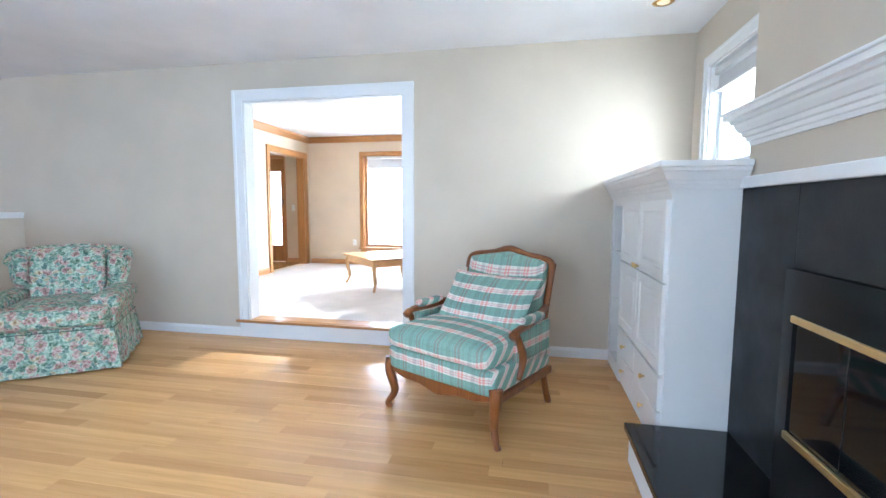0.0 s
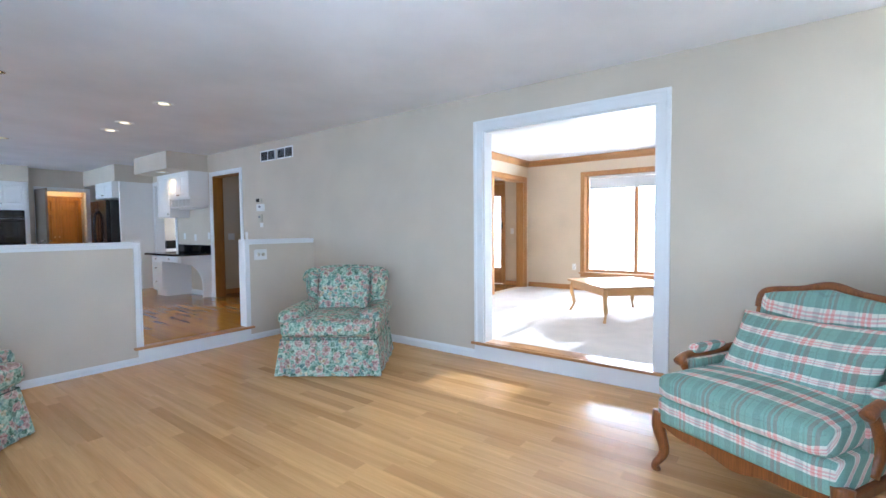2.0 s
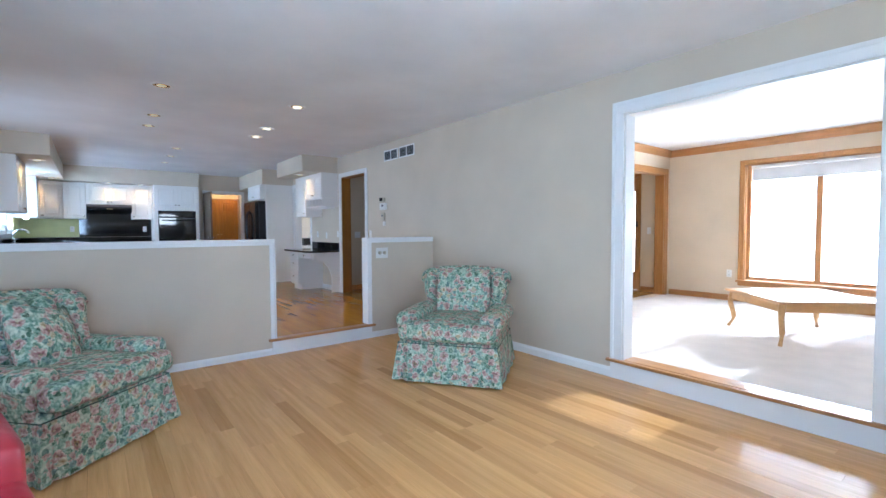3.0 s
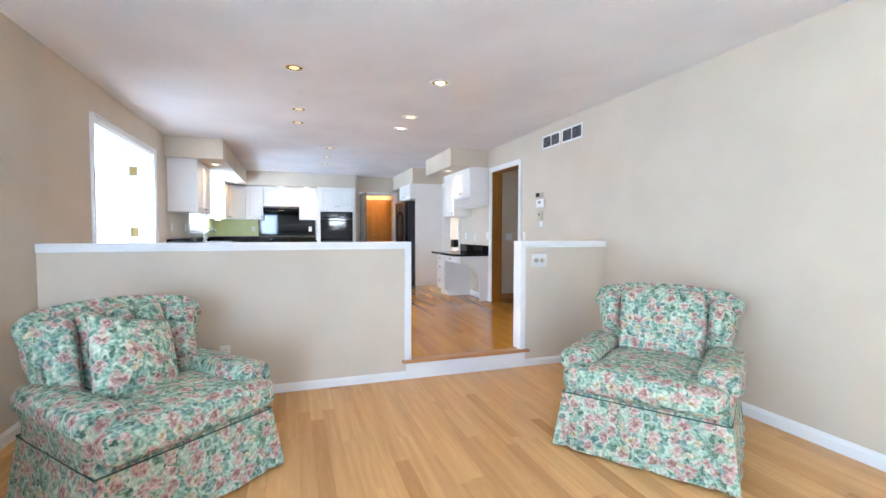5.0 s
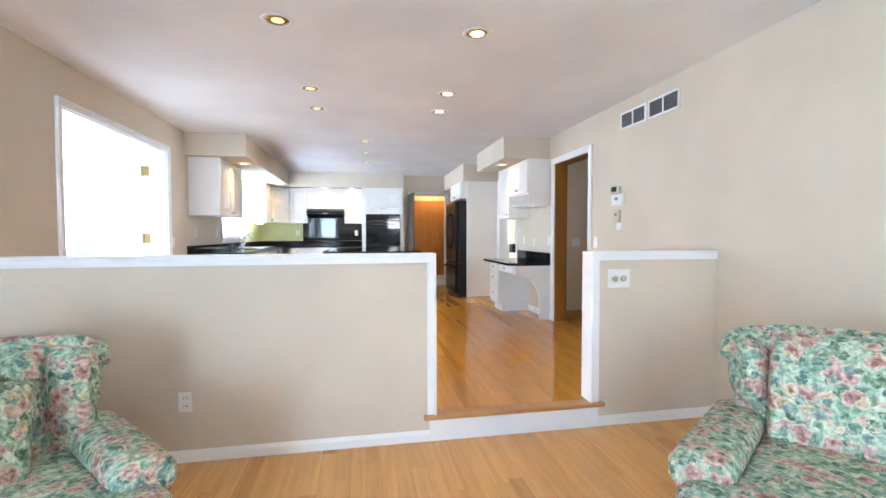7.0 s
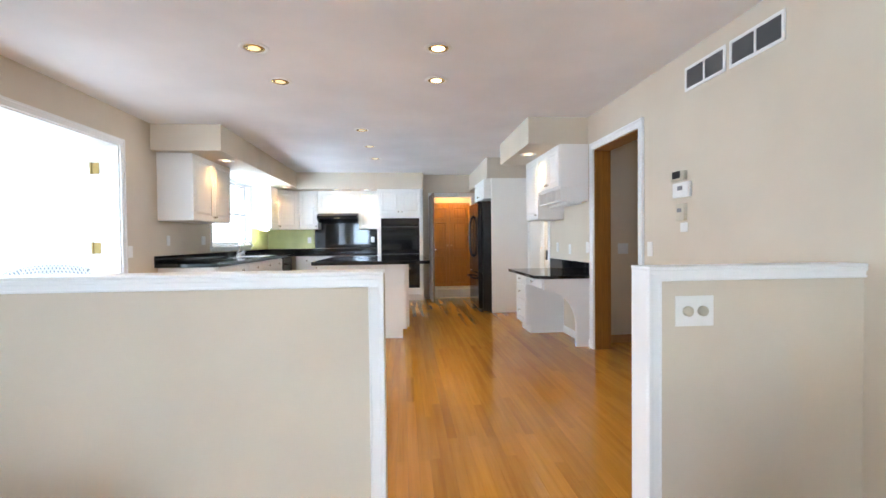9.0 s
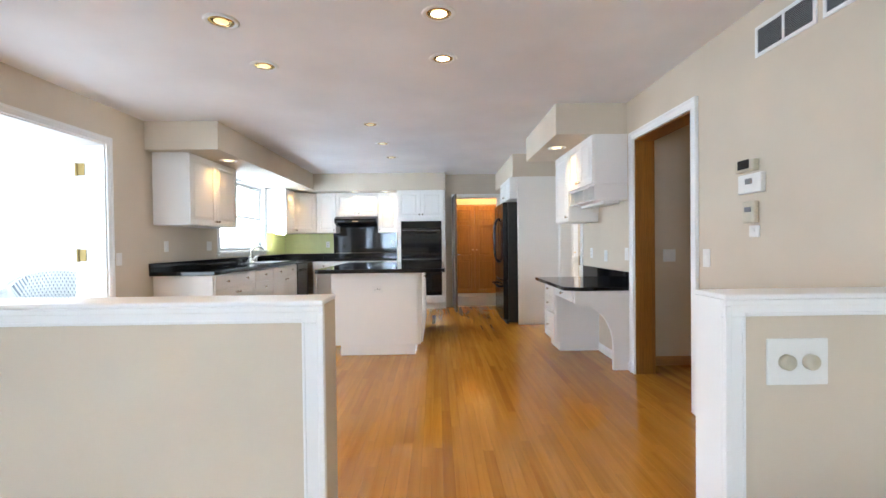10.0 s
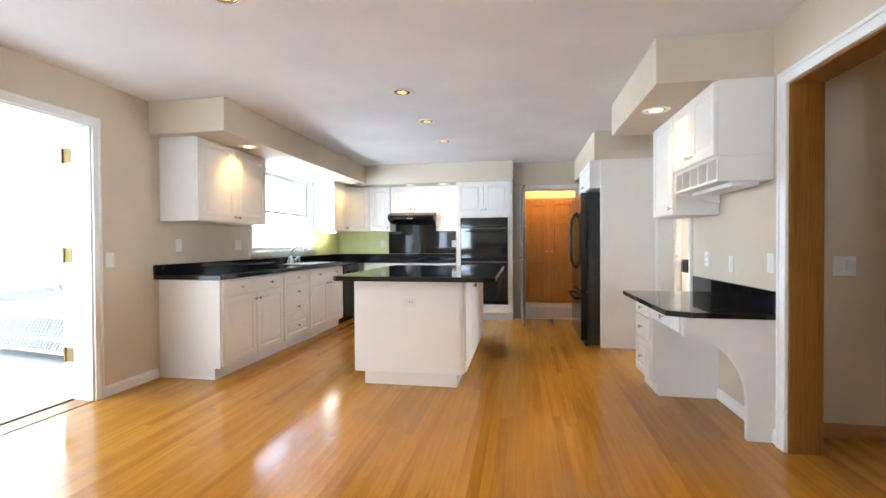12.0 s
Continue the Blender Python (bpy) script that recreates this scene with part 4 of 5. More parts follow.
cc = thing("corner_cabinet", pose(0, 0, 0), "white diagonal corner wall cabinet", "cabinet")
part("body", prism([(-12.645, YS), (-12.645, 0.28), (-12.87, 0.63), (-13.2, 0.63), (-13.2, YS)], "z", 1.38, 2.114), CAB, cc)
vec = Vector((-12.87 + 12.645, 0.63 - 0.28, 0))
cd = part("door", raised_door(vec.length - 0.03, 0.72), CAB, cc)
cd.matrix_basis = Matrix.Translation((-12.645, 0.28, 1.387)) @ pose(0, 0, 0, 0, 0, math.degrees(math.atan2(vec.y, vec.x))) @ Matrix.Translation((0.015, -0.022, 0))
knob(cd, 0.03, 0.05, 0.0)
us = thing("under_cabinet_light", pose(-12.42, 0.12, 1.38), "small lit strip lamp under the wall cabinet", "lamp")
part("housing", box(-0.2, 0.2, -0.035, 0.035, -0.016, 0.0, 0.003), PLATE, us)
part("tube", box(-0.18, 0.18, -0.02, 0.02, -0.024, -0.016, 0.003), STRIP, us, "glowing tube")
U90 = lambda y: pose(-12.87, y, 0, 0, 0, 90)
cabinet(U90(0.635), "white narrow wall cabinet", 0.35, 0.33, 1.38, 2.114, one_door(0.35, 1.38, 2.114, 1))
cabinet(U90(0.992), "white short wall cabinet over the range hood", 0.765, 0.33, 1.68, 2.114, two_doors(0.765, 1.68, 2.114))
cabinet(U90(1.755), "white narrow wall cabinet lit by a downlight", 0.37, 0.33, 1.38, 2.114, one_door(0.37, 1.38, 2.114, -1))

# range hood, cooktop, splash panels
rh = thing("range_hood", pose(-12.87, 0.99, 0, 0, 0, 90), "black under-cabinet range hood", "range hood")
part("shell", prism([(0.33, 1.50), (0.33, 1.678), (-0.04, 1.678), (-0.17, 1.63), (-0.18, 1.575), (-0.15, 1.56), (0.0, 1.50)], "x", 0.0, 0.76, 0.004), BLACK, rh)
part("lip", box(0.01, 0.75, -0.185, -0.17, 1.56, 1.60, 0.004), BLACK_GLASS, rh, "glossy black lip")
for i in range(3):
    part("button", box(0.33 + i * 0.035, 0.355 + i * 0.035, -0.190, -0.183, 1.574, 1.588, 0.001), BRASS, rh, "small gold button")
tagged(link("range_splash_panel", box(-13.199, -13.185, 0.86, 2.12, 1.005, 1.50, 0.002), BLACK_GLASS), "glossy black splash panel behind the cooktop", "backsplash")
tagged(link("backsplash_south", box(-12.21, -13.18, YS, YS + 0.008, 1.005, 1.38), SPLASH), "pale yellow-green backsplash", "backsplash", kind="structure")
tagged(link("backsplash_west", box(-13.2, -13.19, YS + 0.01, 0.855, 1.005, 1.38), SPLASH), "pale yellow-green backsplash", "backsplash", kind="structure")
ck = thing("cooktop", pose(-12.88, 1.42, 0.912), "black glass cooktop set in the worktop", "cooktop")
part("glass", box(-0.24, 0.24, -0.37, 0.37, 0, 0.006, 0.002), BLACK_GLASS, ck)
for x, y in ((-0.11, -0.2), (0.11, -0.2), (-0.11, 0.2), (0.11, 0.2)):
    part("burner", lathe([(0.085, 0.006), (0.085, 0.012), (0.06, 0.014), (0.03, 0.022), (0.001, 0.023)], 24, Matrix.Translation((x, y, 0))), BLACK, ck, "", True)

# worktops
wt1 = thing("worktop", pose(0, 0, 0), "polished black granite worktop with an upstand", "worktop")
part("slab", prism([(-9.165, YS), (-9.165, 0.60), (-12.56, 0.60), (-12.56, 2.125), (-13.2, 2.125), (-13.2, YS)], "z", 0.872, 0.912, 0.004), GRANITE, wt1)
part("upstand", boxes((-13.18, -9.165, YS, YS + 0.02, 0.912, 1.0), (-13.2, -13.18, YS, 2.125, 0.912, 1.0)), GRANITE, wt1)
sk = thing("sink", pose(-11.37, 0.27, 0.912), "steel sink with a low rim", "sink")
part("rim", boxes((-0.4, 0.4, -0.24, -0.215, 0, 0.008), (-0.4, 0.4, 0.215, 0.24, 0, 0.008), (-0.4, -0.375, -0.215, 0.215, 0, 0.008), (0.375, 0.4, -0.215, 0.215, 0, 0.008)), STEEL, sk)
part("basin", box(-0.375, 0.375, -0.215, 0.215, 0.0005, 0.002), GREYP, sk)
fc = thing("faucet", pose(-11.37, 0.04, 0.912), "chrome kitchen faucet with an arched spout", "faucet")
part("base", lathe([(0.13, 0), (0.13, 0.006), (0.03, 0.012), (0.026, 0.06), (0.02, 0.07)], 20), STEEL, fc, "", True)
part("spout", tube(curve_points([(0, 0, 0.05), (0, 0.0, 0.16), (0, 0.06, 0.235), (0, 0.15, 0.235), (0, 0.20, 0.18)], 6), 0.014), STEEL, fc, "", True)
for s in (-1, 1):
    part("handle", tube([(s * 0.10, 0, 0.01), (s * 0.10, 0, 0.05), (s * 0.13, 0.03, 0.085), (s * 0.15, 0.05, 0.09)], [0.022, 0.02, 0.012, 0.009]), STEEL, fc, "", True)
part("sprayer", lathe([(0.016, 0), (0.016, 0.03), (0.011, 0.05), (0.015, 0.09), (0.004, 0.10)], 12, Matrix.Translation((-0.2, 0, 0))), STEEL, fc, "", True)

# oven tower
ot = thing("oven_cabinet", pose(-12.55, 2.13, 0, 0, 0, 90), "tall white cabinet housing a double oven", "cabinet")
part("body", boxes((0, 0.86, 0, 0.65, 0.1, 2.114), (0, 0.86, 0.05, 0.65, 0, 0.1)), CAB, ot)
for i in range(2):
    front(ot, "door", 0.03 + i * 0.405, 1.625, 0.395, 0.475, [(0.37 if i == 0 else 0.025, 0.06)])
front(ot, "drawer", 0.03, 0.115, 0.80, 0.12)
ov = thing("double_oven", pose(-12.552, 2.20, 0.245, 0, 0, 90), "black double wall oven with glass doors", "oven")
part("chassis", box(0, 0.72, -0.012, 0.0, 0, 1.32, 0.003), BLACK, ov)
part("control_panel", box(0.01, 0.71, -0.022, -0.012, 1.19, 1.31, 0.003), BLACK_GLASS, ov, "glossy black control panel")
for i, (z, h) in enumerate(((0.70, 0.47), (0.06, 0.60))):
    d = part("oven_door", box(0.01, 0.71, -0.035, -0.012, z, z + h, 0.004), BLACK_GLASS, ov)
    # handle reflection on the glass, modelled as a thin grey strip
    part("reflection_line", box(0.02, 0.70, -0.0375, -0.034, z + h - 0.018, z + h - 0.012), GREYP, d, "thin grey line standing for the handle's reflection")
    part("window", box(0.12, 0.60, -0.039, -0.035, z + 0.08, z + h - 0.14, 0.003), BLACK_GLASS, d, "dark oven window")
    part("handle", tube([(0.08, -0.036, z + h - 0.06), (0.08, -0.07, z + h - 0.06), (0.64, -0.07, z + h - 0.06), (0.64, -0.036, z + h - 0.06)], 0.011), BLACK, d, "", True)

# island
isl = thing("kitchen_island", pose(0, 0, 0), "white kitchen island with a recessed base", "island")
part("body", box(-9.33, -11.0, 1.735, 2.655, 0.11, 0.872, 0.003), CAB, isl)
part("base", box(-9.345, -10.95, 1.815, 2.60, 0.0, 0.11, 0.002), CAB, isl)
part("end_panel", box(-9.318, -9.33, 1.735, 2.63, 0.11, 0.87, 0.002), CAB, isl)
for i in range(3):
    d = part("door", raised_door(0.53, 0.73), CAB, isl)
    d.matrix_basis = pose(-9.36 - i * 0.545, 2.677, 0.125, 0, 0, 180)
    knob(d, 0.49 if i != 1 else 0.04, 0.66, 0.0)
to = part("outlet", box(-9.316, -9.310, 2.155, 2.27, 0.66, 0.735, 0.002), PLATE, isl, "white outlet plate")
for y in (2.188, 2.216, 2.238):
    part("slot", box(-9.3085, -9.306, y - 0.002, y + 0.002, 0.690, 0.706), DARK, to)
for y in (2.187, 2.238):
    part("socket", box(-9.310, -9.307, y - 0.014, y + 0.014, 0.683, 0.713, 0.003), PLATE, to)
it = thing("island_top", pose(0, 0, 0), "polished black granite island top", "worktop")
part("slab", prism([(-9.20, 1.62), (-9.20, 2.88), (-9.24, 2.92), (-11.02, 2.92), (-11.06, 2.88), (-11.06, 1.62), (-11.02, 1.58), (-9.24, 1.58)], "z", 0.872, 0.912, 0.005), GRANITE, it)

# refrigerator and its surround
tagged(link("end_wall_panel", box(-10.95, -10.99, 3.99, Y, 0, 2.10, 0.002), CAB), "white tall panel beside the refrigerator", "panel")
fr = thing("refrigerator", pose(-11.01, 3.86, 0), "black side-by-side refrigerator with curved handles", "refrigerator")
part("body", box(-0.91, 0, 0.0, 0.70, 0.02, 1.75, 0.006), MATT_BLACK, fr)
for x0, x1, hx in ((-0.455, -0.003, -0.42), (-0.907, -0.46, -0.50)):
    d = part("door", box(x0, x1, -0.075, -0.004, 0.62, 1.745, 0.015), BLACK, fr)
    part("handle", tube(curve_points([(hx, -0.07, 0.86), (hx, -0.125, 0.95), (hx, -0.14, 1.2), (hx, -0.125, 1.45), (hx, -0.07, 1.54)], 5), 0.014), BLACK, d, "", True)
d = part("freezer_drawer", box(-0.907, -0.003, -0.075, -0.004, 0.06, 0.61, 0.015), BLACK, fr)
part("handle", tube([(-0.80, -0.07, 0.53), (-0.80, -0.13, 0.53), (-0.11, -0.13, 0.53), (-0.11, -0.07, 0.53)], 0.014), BLACK, d, "", True)
part("grille", box(-0.90, -0.01, -0.03, 0.0, 0.0, 0.05, 0.003), DARK, fr)
cabinet(pose(-11.915, 3.90, 0), "white cabinet over the refrigerator", 0.92, 0.67, 1.79, 2.10, two_doors(0.92, 1.79, 2.10))

# ---- desk ----
dk = thing("built_in_desk", pose(0, 0, 0), "white built-in desk with drawers and an arched side", "desk")
part("drawer_body", boxes((-9.80, -9.38, 4.10, Y, 0.1, 0.722), (-9.78, -9.40, 4.15, Y, 0, 0.1)), CAB, dk)
for z, h in ((0.595, 0.115), (0.41, 0.175), (0.115, 0.285)):
    d = part("drawer", shift(raised_door(0.40, h), -9.79, 4.08, z), CAB, dk)
    knob(d, -9.59, z + h / 2, 4.08)
part("apron", box(-9.38, -8.70, 4.10, 4.12, 0.61, 0.722, 0.002), CAB, dk)
d = part("pencil_drawer", shift(raised_door(0.62, 0.105), -9.36, 4.08, 0.613), CAB, dk)
knob(d, -9.05, 0.665, 4.08)
arch = [(Y - 0.001, 0.0), (Y - 0.001, 0.722), (4.08, 0.722), (4.08, 0.61)] + [(4.10 + 0.33 * math.sin(math.pi / 2 * i / 14), 0.22 + 0.385 * math.cos(math.pi / 2 * i / 14)) for i in range(15)] + [(4.43, 0.0)]
part("side_panel", prism(arch, "x", -8.69, -8.655), CAB, dk)
part("back_panel", box(-9.38, -8.70, Y - 0.012, Y - 0.001, 0.09, 0.60), WALL, dk)
dt = thing("desk_top", pose(0, 0, 0), "polished black granite desk top with an upstand", "worktop")
part("slab", prism([(-8.625, Y - 0.002), (-8.625, 4.12), (-8.70, 3.99), (-9.86, 3.99), (-9.86, Y - 0.002)], "z", 0.724, 0.758, 0.004), GRANITE, dt)
part("upstand", box(-8.625, -9.86, Y - 0.022, Y - 0.002, 0.758, 0.89, 0.002), GRANITE, dt)
ua = cabinet(pose(-9.40, 4.27, 0), "white wall cabinet with pigeonholes below its doors", 0.73, 0.303, 1.69, 2.139, two_doors(0.73, 1.69, 2.139))
part("pigeonhole_board", box(0, 0.73, 0.0, 0.30, 1.675, 1.688), CAB, ua)
part("pigeonhole_board", box(0, 0.73, 0.0, 0.30, 1.54, 1.555), CAB, ua)
part("pigeonhole_back", box(0, 0.73, 0.28, 0.30, 1.555, 1.675), CAB, ua)
for x in (0, 0.143, 0.286, 0.43, 0.573, 0.716):
    part("divider", box(x, x + 0.014, 0.0, 0.28, 1.555, 1.675), CAB, ua)
part("valance", prism([(0.06, 1.54), (0.30, 1.54), (0.30, 1.46), (0.24, 1.475), (0.14, 1.50), (0.08, 1.52)], "x", 0.0, 0.02), CAB, ua)
part("light_strip", box(0.05, 0.68, 0.1, 0.25, 1.515, 1.54, 0.003), PLATE, ua)
cabinet(pose(-9.91, 4.27, 0), "white narrow wall cabinet over the desk", 0.505, 0.303, 1.38, 2.139, one_door(0.505, 1.38, 2.139, 1))
# window seat and dark sill in the room past the desk
sb = thing("sideboard", pose(-12.96, 6.06, 0, 0, 0, 90), "white sideboard in the dining room", "sideboard")
part("body", box(-0.5, 0.5, 0.0, 0.22, 0.0, 0.69, 0.004), CAB, sb)
part("top", box(-0.51, 0.51, -0.01, 0.22, 0.69, 0.71, 0.004), CAB, sb)
mw = thing("dark_box", pose(-12.96, 5.99, 0.71, 0, 0, 90), "low black box on the white sideboard", "box")
part("case", box(-0.42, 0.42, 0.0, 0.2, 0.0, 0.2, 0.006), BLACK, mw)
part("face", box(-0.40, 0.40, -0.006, 0.0, 0.02, 0.18, 0.003), BLACK_GLASS, mw, "glossy black face")

dd = thing("panel_door", pose(-13.168, 4.78, 0.01, 0, 0, 90), "closed white panelled door in the dining room", "door")
panel_leaf(dd, "leaf", 0.0, 0.765, 0.0, 0.0, 2.03, (1.6, 1.6, 0.7), TRIM)
knob(dd, 0.70, 0.95, 0.0, BRASS)

# ---- fireplace wall ----
tagged(link("chimney_breast", boxes((0.44, XE, 1.0, 3.03, ZL, ZC)), WALL), "beige painted chimney breast", "chimney breast", kind="structure")
fp = thing("fireplace_surround", pose(0, 0, 0), "dark slate fireplace surround with a white bead", "fireplace")
part("left_slab", box(0.42, 0.439, 2.585, 3.028, 0.035, 1.185, 0.003), SLATE, fp)
part("right_slab", box(0.42, 0.439, 1.0, 1.36, 0.035, 1.185, 0.003), SLATE, fp)
part("lintel_slab", box(0.42, 0.439, 1.36, 2.585, 0.88, 1.185, 0.003), SLATE, fp)
part("bead", box(0.405, 0.439, 1.0, 3.028, 1.186, 1.236, 0.006), TRIM, fp, "white moulded bead")
fi = thing("fireplace_insert", pose(0, 0, 0), "black fireplace insert with brass-trimmed glass doors", "fireplace")
part("frame", boxes((0.395, 0.425, 2.52, 2.585, 0.036, 0.88), (0.395, 0.425, 1.36, 1.425, 0.036, 0.88), (0.395, 0.425, 1.425, 2.52, 0.72, 0.88), (0.395, 0.425, 1.425, 2.52, 0.036, 0.27)), BLACK, fi)
part("top_trim", box(0.385, 0.40, 1.425, 2.52, 0.695, 0.72, 0.003), BRASS, fi, "brass trim")
part("bottom_trim", box(0.385, 0.40, 1.425, 2.52, 0.27, 0.297, 0.003), BRASS, fi, "brass trim")
for i in range(4):
    y = 1.43 + i * 0.272
    part("door", box(0.402, 0.41, y, y + 0.267, 0.297, 0.695, 0.002), BLACK_GLASS, fi, "dark glass door")
mt = thing("mantel", pose(0, 0, 0), "white crown-moulded mantel shelf", "mantel")
steps = [(0.0, 1.372), (0.012, 1.372), (0.014, 1.388), (0.022, 1.392), (0.024, 1.408), (0.034, 1.412), (0.037, 1.430), (0.046, 1.434), (0.058, 1.455), (0.062, 1.470), (0.072, 1.474), (0.076, 1.488), (0.095, 1.492), (0.095, 1.515), (0.0, 1.515)]
bm = bmesh.new()
ends = []
for y, s in ((1.03, -1), (3.0, 1)):
    ends.append([bm.verts.new((0.44 - d, y + s * d, z)) for d, z in steps])
n = len(steps)
for i in range(n):
    bm.faces.new([ends[0][i], ends[1][i], ends[1][(i + 1) % n], ends[0][(i + 1) % n]])
for e in ends:
    bm.faces.new(e)
part("moulding", bm, TRIM, mt)
part("shelf", box(0.335, 0.44, 0.93, 3.10, 1.515, 1.528, 0.004), TRIM, mt)
hs = thing("hearth", pose(0, 0, 0), "raised black stone hearth on a white plinth", "hearth")
part("plinth", box(-0.02, 0.438, 1.0, 3.022, ZL, 0.0, 0.003), TRIM, hs)
part("slab", box(-0.045, 0.438, 0.98, 3.027, 0.0, 0.034, 0.004), GRANITE, hs)

# built-in cabinet with a crown, open shelves by the wall
bc = thing("built_in_cabinet", pose(0.13, 3.035, 0, 0, 0, -90) @ Matrix.Translation((-1.54, 0, 0)), "white built-in cabinet with panelled doors and open shelves", "cabinet")
W = 1.536
Z0 = ZL
part("body", boxes((0.47, W, 0.0, 0.555, Z0 + 0.09, 1.16), (0.47, W, 0.012, 0.555, Z0, Z0 + 0.09)), CAB, bc)
part("shelf_case", boxes((0.0, 0.07, 0, 0.555, Z0, 1.16), (0.43, 0.47, 0, 0.555, Z0, 1.16), (0.07, 0.43, 0.53, 0.555, Z0, 1.16), (0.07, 0.43, 0.0, 0.53, Z0, Z0 + 0.1), (0.07, 0.43, 0, 0.53, 1.11, 1.16)), CAB, bc)
for z in (0.36, 0.74):
    part("shelf", box(0.07, 0.43, 0.02, 0.53, z, z + 0.018, 0.002), CAB, bc)
for i in range(2):
    x = 0.49 + i * 0.52
    d = front(bc, "door", x, 0.735, 0.505, 0.40, [(0.485 if i == 0 else 0.02, 0.02)], knob_mat=BRASS)
    front(bc, "door", x, 0.275, 0.505, 0.45)
    for z, h in ((0.09, 0.165), (-0.07, 0.15)):
        front(bc, "drawer", x, z, 0.505, h, [(0.25, h / 2)], knob_mat=BRASS)
crown = [(0.0, 1.16), (0.010, 1.16), (0.012, 1.178), (0.02, 1.182), (0.022, 1.200), (0.032, 1.204), (0.036, 1.222), (0.046, 1.227), (0.055, 1.248), (0.062, 1.262), (0.070, 1.265), (0.072, 1.280), (0.082, 1.284), (0.082, 1.31), (0.0, 1.31)]
bm = bmesh.new()
ring = []
for x, y, sx, sy in ((0.0, 0.0, 0, -1), (W, 0.0, 1, -1), (W, 0.30, 1, 0)):
    ring.append([bm.verts.new((x + sx * d, y + sy * d, z)) for d, z in crown])
for a, b in zip(ring, ring[1:]):
    for i in range(len(crown)):
        bm.faces.new([a[i], b[i], b[(i + 1) % len(crown)], a[(i + 1) % len(crown)]])
bm.faces.new(ring[0])
bm.faces.new(ring[-1])
part("crown", bm, CAB, bc)
part("top", box(0.0, W, 0.0, 0.555, 1.16, 1.308, 0.002), CAB, bc)


# ---- armchairs ----
def roll(profile, y0, y1, r, m=None):
    """A padded length: a closed x-z outline carried from y0 to y1, softened at the front end."""
    bm = bmesh.new()
    c = Vector((sum(p[0] for p in profile) / len(profile), sum(p[1] for p in profile) / len(profile)))
    rings = []
    for y, s in ((y0, 0.02), (y0, 0.84), (y0 + r * 0.15, 0.93), (y0 + r * 0.5, 0.985), (y0 + r, 1.0), ((y0 + y1) / 2, 1.01), (y1 - r, 1.0), (y1 - r * 0.3, 0.94), (y1, 0.8), (y1, 0.02)):
        rings.append([bm.verts.new((c.x + (p[0] - c.x) * s, y, c.y + (p[1] - c.y) * s)) for p in profile])
    n = len(profile)
    for a, b in zip(rings, rings[1:]):
        for i in range(n):
            bm.faces.new([a[i], a[(i + 1) % n], b[(i + 1) % n], b[i]])
    bm.faces.new(rings[0])
    bm.faces.new(rings[-1])
    if m is not None:
        bmesh.ops.transform(bm, matrix=m, verts=bm.verts[:])
    return bm


def skirt_mesh(w0, w1, d0, d1, z0, z1):
    """A pleated valance: flared, with a kick pleat at each corner and soft waves."""
    bm = bmesh.new()
    rows = []
    n = 22
    for z, f in ((z1, 0.0), (z0 + (z1 - z0) * 0.5, 0.5), (z0, 1.0)):
        w, d = w0 + (w1 - w0) * f, d0 + (d1 - d0) * f
        loop = []
        for sx, sy, ex, ey in ((-1, -1, 1, -1), (1, -1, 1, 1), (1, 1, -1, 1), (-1, 1, -1, -1)):
            for i in range(n):
                t = i / n
                x, y = (sx + (ex - sx) * t) * w / 2, (sy + (ey - sy) * t) * d / 2
                edge = min(t, 1 - t)
                tuck = -0.022 * f if 0.075 < edge < 0.115 else 0.0
                wave = 0.006 * f * math.sin(t * 25 + sx * 2 + sy)
                nx, ny = (0, sy) if sy == ey else (sx, 0)
                loop.append(bm.verts.new((x + nx * (tuck + wave), y + ny * (tuck + wave), z)))
        rows.append(loop)
    for a, b in zip(rows, rows[1:]):
        for i in range(len(a)):
            bm.faces.new([a[i], a[(i + 1) % len(a)], b[(i + 1) % len(b)], b[i]])
    bm.faces.new(rows[0])
    bm.faces.new(rows[-1])
    return bm


